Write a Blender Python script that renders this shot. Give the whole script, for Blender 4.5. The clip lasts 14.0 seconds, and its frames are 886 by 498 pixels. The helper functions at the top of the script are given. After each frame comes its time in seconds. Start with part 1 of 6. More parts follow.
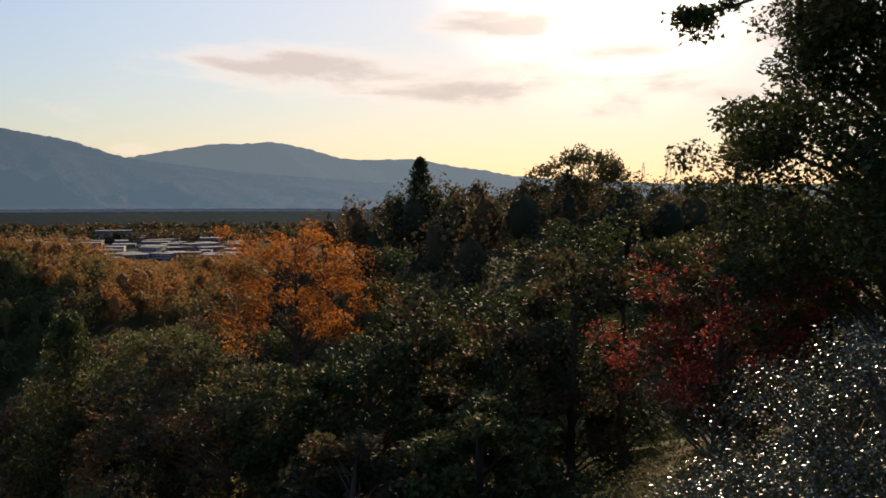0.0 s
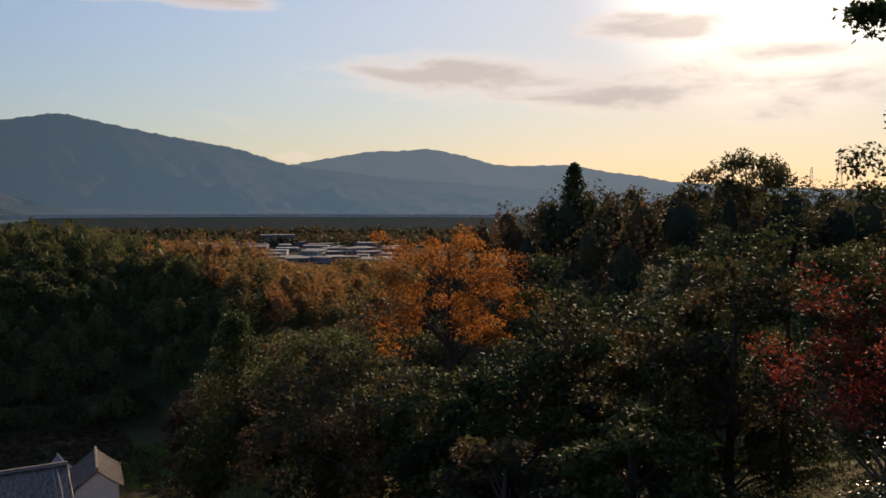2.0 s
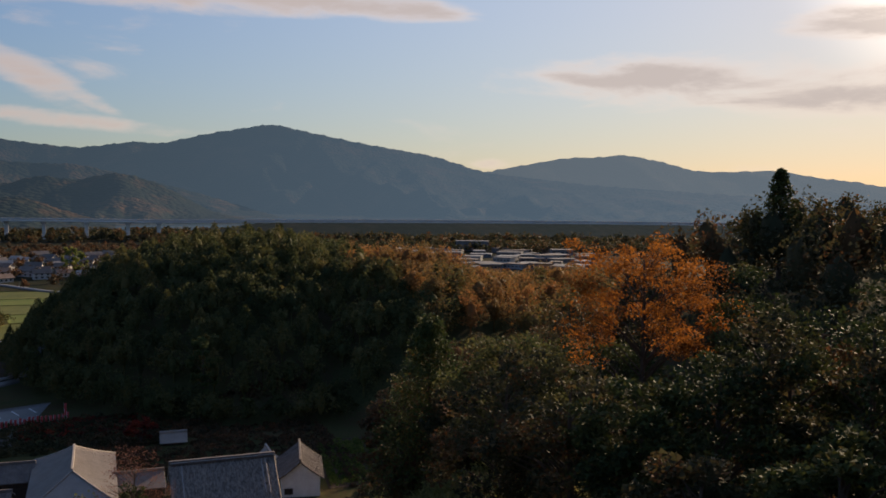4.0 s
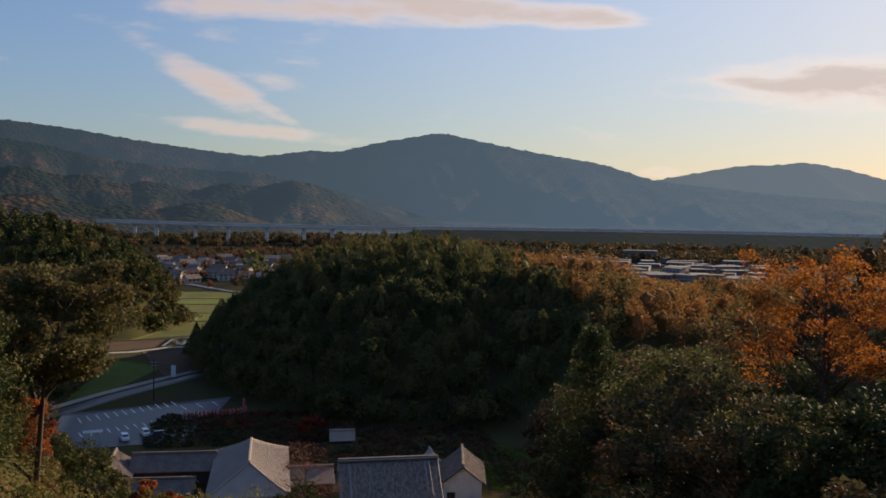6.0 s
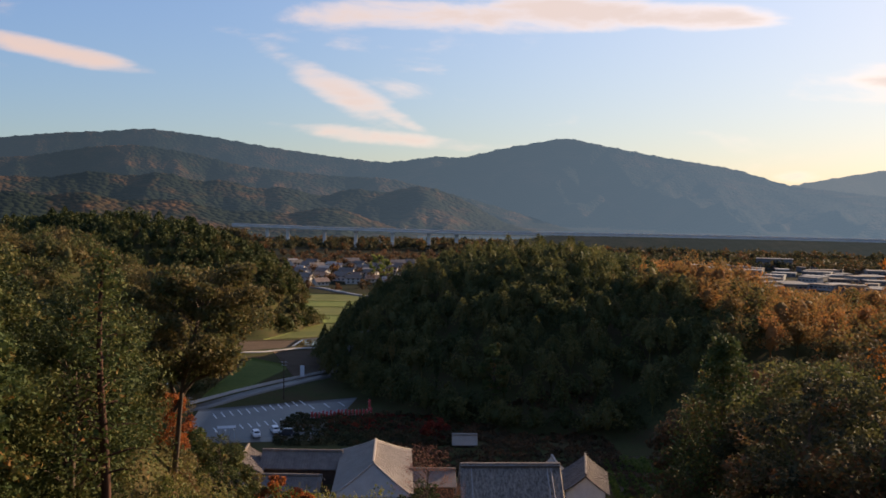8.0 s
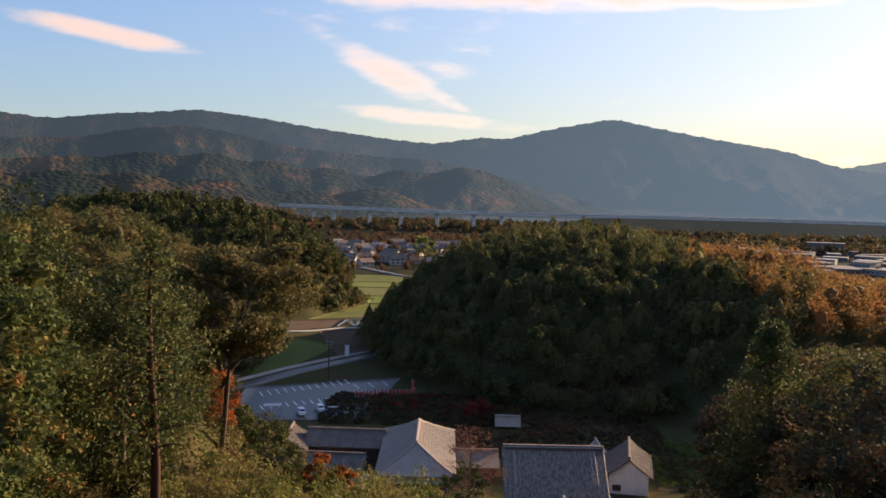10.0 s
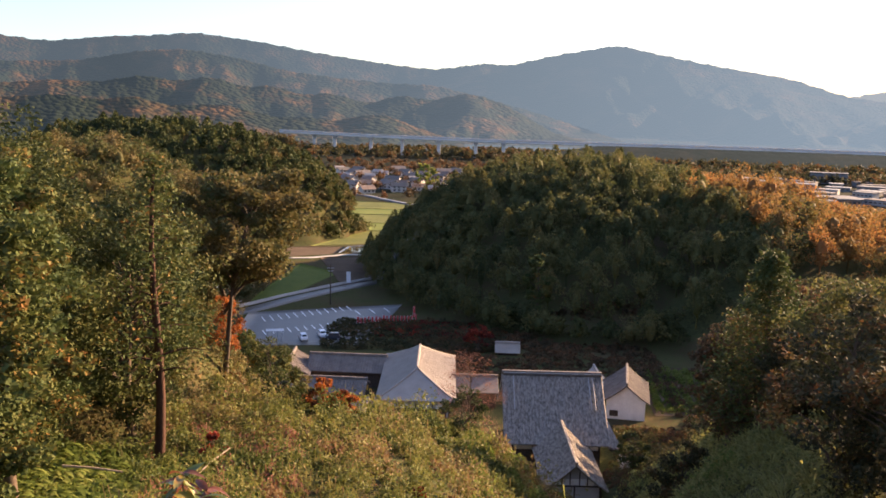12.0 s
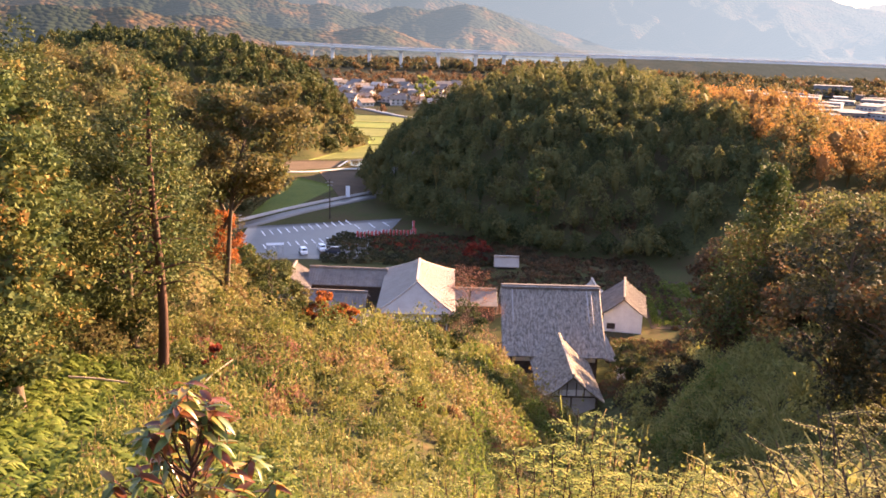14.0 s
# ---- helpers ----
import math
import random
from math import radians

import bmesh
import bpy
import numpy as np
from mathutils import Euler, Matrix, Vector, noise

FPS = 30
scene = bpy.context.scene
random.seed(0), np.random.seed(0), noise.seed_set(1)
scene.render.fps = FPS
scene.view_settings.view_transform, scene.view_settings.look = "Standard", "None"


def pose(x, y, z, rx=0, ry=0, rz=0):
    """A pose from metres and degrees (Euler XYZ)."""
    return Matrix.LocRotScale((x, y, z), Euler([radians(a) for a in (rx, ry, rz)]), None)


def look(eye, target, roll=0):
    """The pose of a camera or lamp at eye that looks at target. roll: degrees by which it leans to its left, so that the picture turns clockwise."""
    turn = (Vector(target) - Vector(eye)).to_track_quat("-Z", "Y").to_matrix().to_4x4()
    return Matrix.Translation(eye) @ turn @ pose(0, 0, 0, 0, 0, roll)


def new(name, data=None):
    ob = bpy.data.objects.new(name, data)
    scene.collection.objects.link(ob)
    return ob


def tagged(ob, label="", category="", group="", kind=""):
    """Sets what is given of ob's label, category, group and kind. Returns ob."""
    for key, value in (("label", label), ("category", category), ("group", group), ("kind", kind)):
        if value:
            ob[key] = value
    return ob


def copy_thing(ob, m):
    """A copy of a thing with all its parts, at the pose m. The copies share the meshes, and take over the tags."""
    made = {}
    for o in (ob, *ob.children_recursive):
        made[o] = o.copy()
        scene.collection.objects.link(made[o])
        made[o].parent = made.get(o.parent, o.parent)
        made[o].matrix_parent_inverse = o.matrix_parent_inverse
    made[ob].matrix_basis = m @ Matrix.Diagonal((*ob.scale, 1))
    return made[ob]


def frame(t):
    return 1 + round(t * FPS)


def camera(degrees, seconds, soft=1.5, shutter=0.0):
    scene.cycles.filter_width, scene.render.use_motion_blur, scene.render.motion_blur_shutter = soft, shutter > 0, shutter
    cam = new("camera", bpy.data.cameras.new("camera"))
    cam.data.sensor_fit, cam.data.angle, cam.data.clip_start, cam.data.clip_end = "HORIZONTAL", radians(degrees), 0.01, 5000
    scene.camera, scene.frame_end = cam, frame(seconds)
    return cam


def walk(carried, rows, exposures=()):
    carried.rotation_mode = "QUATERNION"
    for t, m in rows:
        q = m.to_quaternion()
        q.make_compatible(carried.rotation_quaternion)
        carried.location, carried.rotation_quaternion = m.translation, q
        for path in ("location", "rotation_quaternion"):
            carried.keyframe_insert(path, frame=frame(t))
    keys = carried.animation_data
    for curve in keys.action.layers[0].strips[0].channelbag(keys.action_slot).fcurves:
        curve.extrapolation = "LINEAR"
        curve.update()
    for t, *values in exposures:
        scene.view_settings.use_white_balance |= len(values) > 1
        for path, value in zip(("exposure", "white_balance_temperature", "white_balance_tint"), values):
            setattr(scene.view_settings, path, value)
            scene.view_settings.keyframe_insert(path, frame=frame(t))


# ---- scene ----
# The eye stands on a hillside fifty metres above a temple yard; x to the right, y ahead, z up.
EYE = (0.0, 0.0, 50.0)
cam = camera(52.0, 14.0, soft=1.7)
TURNS = [  # seconds, yaw, pitch, roll
    (0.0, -42.64, -4.15, 0.40),
    (0.5, -40.57, -4.18, 0.38),
    (1.0, -38.35, -4.06, 0.36),
    (1.5, -35.76, -3.95, 0.34),
    (2.0, -33.01, -3.83, 0.32),
    (2.5, -30.13, -3.67, 0.28),
    (3.0, -26.90, -3.61, 0.24),
    (3.5, -23.77, -3.57, 0.28),
    (4.0, -20.84, -3.47, 0.36),
    (6.5, -8.22, -2.97, 0.78),
    (7.0, -6.21, -2.89, 0.83),
    (7.5, -4.32, -2.86, 0.78),
    (8.0, -2.60, -2.82, 0.81),
    (10.5, 0.29, -4.87, 1.16),
    (11.0, 0.28, -5.98, 1.28),
    (11.5, 0.24, -7.29, 1.38),
    (12.0, 0.18, -8.60, 1.45),
    (12.5, 0.13, -9.95, 1.51),
    (13.0, 0.09, -11.30, 1.51),
    (13.5, 0.04, -12.65, 1.56),
    (14.0, -0.00, -14.00, 1.52)
]


def aim(yaw, pitch, roll):
    a, e = radians(yaw), radians(pitch)
    way = Vector((-math.sin(a) * math.cos(e), math.cos(a) * math.cos(e), math.sin(e)))
    return look(EYE, Vector(EYE) + 10 * way, roll)


walk(cam, [(t, aim(a, p, r)) for t, a, p, r in TURNS],
     exposures=[(0, 0.72, 7300, 13), (2, 0.5, 7150, 13), (4, 0.38, 7100, 13), (7, 0.76, 7350, 15), (8, 0.95, 7500, 16), (10.5, 1.38, 7800, 18), (12, 2.15, 8300, 22), (13, 2.8, 9150, 27), (14, 3.1, 9400, 30)])

# ---- world and sun ----
SUN_AZ, SUN_EL = -53.0, 16.0      # degrees, az to the left of +y


def az_el(az, el=0.0):
    a, e = radians(az), radians(el)
    return Vector((-math.sin(a) * math.cos(e), math.cos(a) * math.cos(e), math.sin(e)))


def node_maker(tree):
    def make(kind, **values):
        n = tree.nodes.new(kind)
        for k, v in values.items():
            if k in n.inputs:
                n.inputs[k].default_value = v
        return n
    return make


def build_world():
    world = bpy.data.worlds.new("sky")
    scene.world = world
    world.use_nodes = True
    nt = world.node_tree
    nt.nodes.clear()
    make, link = node_maker(nt), nt.links.new
    out = make("ShaderNodeOutputWorld")
    bg = make("ShaderNodeBackground")
    bg.inputs["Strength"].default_value = 1.0
    sky = make("ShaderNodeTexSky")
    sky.sky_type = "NISHITA"
    sky.sun_disc = False
    sky.sun_elevation = radians(SUN_EL)
    sky.sun_rotation = radians(-SUN_AZ)
    sky.altitude, sky.air_density, sky.dust_density, sky.ozone_density = 100, 1.0, 0.3, 2.6
    dim = make("ShaderNodeVectorMath")
    dim.operation = "SCALE"
    dim.inputs["Scale"].default_value = 0.15
    link(sky.outputs[0], dim.inputs[0])
    # thin high cloud evens out the glare: c / (1 + k * brightness)
    grey = make("ShaderNodeRGBToBW")
    link(dim.outputs[0], grey.inputs[0])
    one = make("ShaderNodeMath")
    one.operation = "MULTIPLY_ADD"
    link(grey.outputs[0], one.inputs[0])
    one.inputs[1].default_value, one.inputs[2].default_value = 1.75, 1.0
    part_of = make("ShaderNodeMath")
    part_of.operation = "DIVIDE"
    part_of.inputs[0].default_value = 1.0
    link(one.outputs[0], part_of.inputs[1])
    even = make("ShaderNodeVectorMath")
    even.operation = "SCALE"
    link(dim.outputs[0], even.inputs[0])
    link(part_of.outputs[0], even.inputs["Scale"])
    # the evening blue is a little deeper than the model's
    deep = make("ShaderNodeVectorMath")
    deep.operation = "MULTIPLY"
    link(even.outputs[0], deep.inputs[0])
    coord = make("ShaderNodeTexCoord")
    # clear blue away from the sun, pale towards it
    side = make("ShaderNodeVectorMath")
    side.operation = "DOT_PRODUCT"
    link(coord.outputs["Generated"], side.inputs[0])
    side.inputs[1].default_value = az_el(SUN_AZ, SUN_EL)
    pale = make("ShaderNodeMapRange")
    pale.inputs["From Min"].default_value, pale.inputs["From Max"].default_value = 0.25, 0.95
    link(side.outputs["Value"], pale.inputs["Value"])
    blue = make("ShaderNodeMix")
    blue.data_type = "RGBA"
    link(pale.outputs[0], blue.inputs["Factor"])
    blue.inputs["A"].default_value = (0.72, 0.82, 1.04, 1)
    blue.inputs["B"].default_value = (1.0, 0.96, 1.04, 1)
    link(blue.outputs["Result"], deep.inputs[1])
    dim = deep
    # heaps of cloud, about twice as wide as high
    flat = make("ShaderNodeVectorMath")
    flat.operation = "MULTIPLY"
    link(coord.outputs["Generated"], flat.inputs[0])
    flat.inputs[1].default_value = (1.0, 1.0, 3.6)
    noise_a = make("ShaderNodeTexNoise", Scale=6.5, Detail=9.0, Roughness=0.58, Distortion=0.25)
    link(flat.outputs[0], noise_a.inputs["Vector"])

    def blob(az, el, wide, high, lean=0.0):
        # 1 at the middle of a cloud, 0 outside; wide and high in degrees
        d = az_el(az, el)
        side = Vector((0, 0, 1)).cross(d).normalized()
        up = d.cross(side).normalized()
        s2 = side * math.cos(radians(lean)) + up * math.sin(radians(lean))
        u2 = up * math.cos(radians(lean)) - side * math.sin(radians(lean))
        parts = []
        for v, size in ((s2, wide), (u2, high)):
            dot = make("ShaderNodeVectorMath")
            dot.operation = "DOT_PRODUCT"
            link(coord.outputs["Generated"], dot.inputs[0])
            dot.inputs[1].default_value = v / math.tan(radians(size))
            sq = make("ShaderNodeMath")
            sq.operation = "POWER"
            ab = make("ShaderNodeMath")
            ab.operation = "ABSOLUTE"
            link(dot.outputs["Value"], ab.inputs[0])
            link(ab.outputs[0], sq.inputs[0])
            sq.inputs[1].default_value = 2.0
            parts.append(sq)
        add = make("ShaderNodeMath")
        add.operation = "ADD"
        link(parts[0].outputs[0], add.inputs[0])
        link(parts[1].outputs[0], add.inputs[1])
        m = make("ShaderNodeMapRange")
        m.inputs["From Min"].default_value, m.inputs["From Max"].default_value = 1.6, 0.0
        link(add.outputs[0], m.inputs["Value"])
        front = make("ShaderNodeVectorMath")
        front.operation = "DOT_PRODUCT"
        link(coord.outputs["Generated"], front.inputs[0])
        front.inputs[1].default_value = d
        st = make("ShaderNodeMath")
        st.operation = "GREATER_THAN"
        link(front.outputs["Value"], st.inputs[0])
        st.inputs[1].default_value = 0.3
        mul = make("ShaderNodeMath")
        mul.operation = "MULTIPLY"
        link(m.outputs[0], mul.inputs[0])
        link(st.outputs[0], mul.inputs[1])
        return mul

    blobs = [blob(*b) for b in CLOUDS]
    total = blobs[0]
    for b in blobs[1:]:
        mx = make("ShaderNodeMath")
        mx.operation = "MAXIMUM"
        link(total.outputs[0], mx.inputs[0])
        link(b.outputs[0], mx.inputs[1])
        total = mx
    # cloud cover: noise lifted where a cloud stands
    lift = make("ShaderNodeMath")
    lift.operation = "MULTIPLY_ADD"
    link(total.outputs[0], lift.inputs[0])
    lift.inputs[1].default_value = 0.72
    rough = make("ShaderNodeMath")
    rough.operation = "MULTIPLY_ADD"
    link(noise_a.outputs["Fac"], rough.inputs[0])
    rough.inputs[1].default_value, rough.inputs[2].default_value = 2.1, -0.64
    link(rough.outputs[0], lift.inputs[2])
    cover = make("ShaderNodeMapRange")
    cover.interpolation_type = "SMOOTHSTEP"
    cover.inputs["From Min"].default_value, cover.inputs["From Max"].default_value = 0.60, 1.32
    cover.inputs["To Max"].default_value = 0.88
    link(lift.outputs[0], cover.inputs["Value"])
    thick = make("ShaderNodeMapRange")
    thick.interpolation_type = "SMOOTHSTEP"
    thick.inputs["From Min"].default_value, thick.inputs["From Max"].default_value = 0.85, 1.30
    link(lift.outputs[0], thick.inputs["Value"])
    # nearness to the sun: bright veil round it
    dots = make("ShaderNodeVectorMath")
    dots.operation = "DOT_PRODUCT"
    link(coord.outputs["Generated"], dots.inputs[0])
    dots.inputs[1].default_value = az_el(SUN_AZ, SUN_EL)
    near = make("ShaderNodeMapRange")
    near.interpolation_type = "SMOOTHERSTEP"
    near.inputs["From Min"].default_value, near.inputs["From Max"].default_value = 0.965, 1.0
    link(dots.outputs["Value"], near.inputs["Value"])
    p = make("ShaderNodeMath")
    p.operation = "POWER"
    link(near.outputs[0], p.inputs[0])
    p.inputs[1].default_value = 2.2
    veil = make("ShaderNodeVectorMath")
    veil.operation = "SCALE"
    veil.inputs[0].default_value = (0.55, 0.48, 0.39)
    link(p.outputs[0], veil.inputs["Scale"])
    wide = make("ShaderNodeMapRange")
    wide.inputs["From Min"].default_value, wide.inputs["From Max"].default_value = 0.45, 1.0
    link(dots.outputs["Value"], wide.inputs["Value"])
    wide2 = make("ShaderNodeMath")
    wide2.operation = "POWER"
    link(wide.outputs[0], wide2.inputs[0])
    wide2.inputs[1].default_value = 1.6
    haze = make("ShaderNodeVectorMath")
    haze.operation = "SCALE"
    haze.inputs[0].default_value = (0.15, 0.14, 0.125)
    link(wide2.outputs[0], haze.inputs["Scale"])
    hazy = make("ShaderNodeVectorMath")
    hazy.operation = "ADD"
    link(dim.outputs[0], hazy.inputs[0])
    link(haze.outputs[0], hazy.inputs[1])
    clear = make("ShaderNodeVectorMath")
    clear.operation = "ADD"
    link(hazy.outputs[0], clear.inputs[0])
    link(veil.outputs[0], clear.inputs[1])
    cloud = make("ShaderNodeMix")
    cloud.data_type = "RGBA"
    link(thick.outputs[0], cloud.inputs["Factor"])
    for slot, away, towards in (("A", (0.47, 0.375, 0.345, 1), (0.66, 0.575, 0.535, 1)), ("B", (0.42, 0.34, 0.32, 1), (0.42, 0.38, 0.375, 1))):
        shade = make("ShaderNodeMix")
        shade.data_type = "RGBA"
        link(pale.outputs[0], shade.inputs["Factor"])
        shade.inputs["A"].default_value, shade.inputs["B"].default_value = away, towards
        link(shade.outputs["Result"], cloud.inputs[slot])
    # clouds are lit through near the sun
    glowing = make("ShaderNodeVectorMath")
    glowing.operation = "MULTIPLY_ADD"
    link(veil.outputs[0], glowing.inputs[0])
    glowing.inputs[1].default_value = (0.30, 0.30, 0.30)
    link(cloud.outputs["Result"], glowing.inputs[2])
    base = make("ShaderNodeMix")
    base.data_type = "RGBA"
    link(cover.outputs[0], base.inputs["Factor"])
    link(clear.outputs[0], base.inputs["A"])
    link(glowing.outputs[0], base.inputs["B"])
    link(base.outputs["Result"], bg.inputs["Color"])
    link(bg.outputs[0], out.inputs[0])


# cloud banks: az, el, half width, half height, lean (degrees)
CLOUDS = [(-40, 6.9, 19, 1.6, 1), (-46, 6.2, 16, 1.5, -1), (-57, 5.6, 9, 2.0, 0), (-46.5, 9.8, 5, 1.1, 0), (-54, 8.0, 6, 0.8, 0), (-30, 7.0, 7, 0.8, 3), (4.0, 6.8, 5.2, 1.1, 27), (0.5, 5.4, 3.0, 0.6, 20),
          (-6, 11.8, 12, 1.1, 0), (-16, 11.5, 6, 0.8, 3), (-24, 1.9, 1.6, 0.4, 0), (21, 8.5, 5, 0.6, 8), (2, 4.2, 8, 0.6, 4), (-52, 12.5, 7, 1.2, 0), (-66, 9, 8, 2, 0), (60, 25, 20, 6, 0), (-110, 30, 25, 7, 0)]
build_world()
sun = new("sun", bpy.data.lights.new("sun", "SUN"))
sun.data.energy, sun.data.angle, sun.data.color = 5.0, radians(0.6), (1.0, 0.79, 0.56)
sun.matrix_world = look(100 * az_el(SUN_AZ, SUN_EL), (0, 0, 0))

# ---- materials ----
def material(name, rough=0.8, spec=0.3, metal=0.0):
    m = bpy.data.materials.new(name)
    m.use_nodes = True
    nt = m.node_tree
    b = nt.nodes["Principled BSDF"]
    b.inputs["Roughness"].default_value, b.inputs["Metallic"].default_value = rough, metal
    b.inputs["Specular IOR Level"].default_value = spec
    return m, nt, b, node_maker(nt), nt.links.new


def ramp(make, stops):
    r = make("ShaderNodeValToRGB")
    e = r.color_ramp.elements
    while len(e) < len(stops):
        e.new(0.5)
    for el, (pos, col) in zip(e, stops):
        el.position, el.color = pos, (*col, 1)
    return r


def surface(name, low, high, scale=1.0, fine=12.0, rough=0.8, bump=0.3, spec=0.3, depth=0.02, stretch=(1, 1, 1), metal=0.0):
    """A worn surface: stains at a large scale, grain at a fine one."""
    m, nt, b, make, link = material(name, rough, spec, metal)
    tc = make("ShaderNodeTexCoord")
    mp = make("ShaderNodeMapping")
    mp.inputs["Scale"].default_value = stretch
    link(tc.outputs["Object"], mp.inputs[0])
    n1 = make("ShaderNodeTexNoise", Scale=scale, Detail=5.0, Roughness=0.6)
    n2 = make("ShaderNodeTexNoise", Scale=fine, Detail=4.0, Roughness=0.65)
    link(mp.outputs[0], n1.inputs["Vector"])
    link(mp.outputs[0], n2.inputs["Vector"])
    mix = make("ShaderNodeMix")
    mix.data_type = "FLOAT"
    mix.inputs["Factor"].default_value = 0.45
    link(n1.outputs["Fac"], mix.inputs["A"])
    link(n2.outputs["Fac"], mix.inputs["B"])
    r = ramp(make, [(0.36, low), (0.62, high)])
    link(mix.outputs["Result"], r.inputs[0])
    link(r.outputs[0], b.inputs["Base Color"])
    bp = make("ShaderNodeBump", Strength=bump, Distance=depth)
    link(n2.outputs["Fac"], bp.inputs["Height"])
    link(bp.outputs[0], b.inputs["Normal"])
    return m


def leafy(name, stops, through_light=0.35, rough=0.75, spec=0.12, by_leaf=0.46):
    """Foliage: colour by tree or clump (tint) and by leaf, some light passing through."""
    m, nt, b, make, link = material(name, rough, spec)
    at = make("ShaderNodeAttribute")
    at.attribute_name = "tint"
    geo = make("ShaderNodeNewGeometry")
    mix = make("ShaderNodeMix")
    mix.data_type = "FLOAT"
    mix.inputs["Factor"].default_value = by_leaf
    link(at.outputs["Fac"], mix.inputs["A"])
    link(geo.outputs["Random Per Island"], mix.inputs["B"])
    r = ramp(make, stops)
    link(mix.outputs["Result"], r.inputs[0])
    link(r.outputs[0], b.inputs["Base Color"])
    tr = make("ShaderNodeBsdfTranslucent")
    link(r.outputs[0], tr.inputs["Color"])
    ms = make("ShaderNodeMixShader")
    ms.inputs[0].default_value = through_light
    link(b.outputs[0], ms.inputs[1])
    link(tr.outputs[0], ms.inputs[2])
    link(ms.outputs[0], nt.nodes["Material Output"].inputs[0])
    return m


def hazed_slope(name, haze, hidden, most=None):
    """Far wooded mountainside: conifer and autumn patches, crowns as relief; distance haze is painted in as emission.
    """
    mat, nt, b, make, link = material(name, 0.95, 0.05)
    tc = make("ShaderNodeTexCoord")
    big = make("ShaderNodeTexNoise", Scale=0.0075, Detail=7.0, Roughness=0.6)
    mid = make("ShaderNodeTexNoise", Scale=0.035, Detail=6.0, Roughness=0.65)
    fine = make("ShaderNodeTexVoronoi", Scale=0.085)
    for n in (big, mid, fine):
        link(tc.outputs["Object"], n.inputs["Vector"])
    mix = make("ShaderNodeMix")
    mix.data_type = "FLOAT"
    mix.inputs["Factor"].default_value = 0.30
    link(big.outputs["Fac"], mix.inputs["A"])
    link(mid.outputs["Fac"], mix.inputs["B"])
    r = ramp(make, [(0.36, (0.007, 0.014, 0.010)), (0.485, (0.014, 0.022, 0.013)), (0.545, (0.050, 0.034, 0.017)), (0.64, (0.120, 0.060, 0.026))])
    link(mix.outputs["Result"], r.inputs[0])
    link(r.outputs[0], b.inputs["Base Color"])
    bp = make("ShaderNodeBump", Strength=0.55, Distance=9.0)
    bp.invert = True
    link(fine.outputs["Distance"], bp.inputs["Height"])
    link(bp.outputs[0], b.inputs["Normal"])
    # painted haze: emission mixed over the slope's own colour, more towards the sun
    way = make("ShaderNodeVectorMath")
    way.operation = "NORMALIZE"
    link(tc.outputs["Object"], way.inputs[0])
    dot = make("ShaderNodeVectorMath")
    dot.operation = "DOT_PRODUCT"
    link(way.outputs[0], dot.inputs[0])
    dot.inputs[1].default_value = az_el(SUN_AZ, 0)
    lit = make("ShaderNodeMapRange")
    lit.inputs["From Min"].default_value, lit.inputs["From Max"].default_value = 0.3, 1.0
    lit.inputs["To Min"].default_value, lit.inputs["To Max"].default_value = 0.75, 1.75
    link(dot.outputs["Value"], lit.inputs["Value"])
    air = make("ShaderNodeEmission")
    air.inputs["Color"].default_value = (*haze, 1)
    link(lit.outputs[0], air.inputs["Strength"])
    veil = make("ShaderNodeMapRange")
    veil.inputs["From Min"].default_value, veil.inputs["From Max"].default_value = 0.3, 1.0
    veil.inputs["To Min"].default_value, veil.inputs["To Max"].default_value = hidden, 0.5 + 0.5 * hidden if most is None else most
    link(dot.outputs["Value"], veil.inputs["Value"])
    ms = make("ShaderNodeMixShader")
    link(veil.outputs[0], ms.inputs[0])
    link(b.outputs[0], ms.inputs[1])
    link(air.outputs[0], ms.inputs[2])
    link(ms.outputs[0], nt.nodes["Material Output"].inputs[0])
    return mat


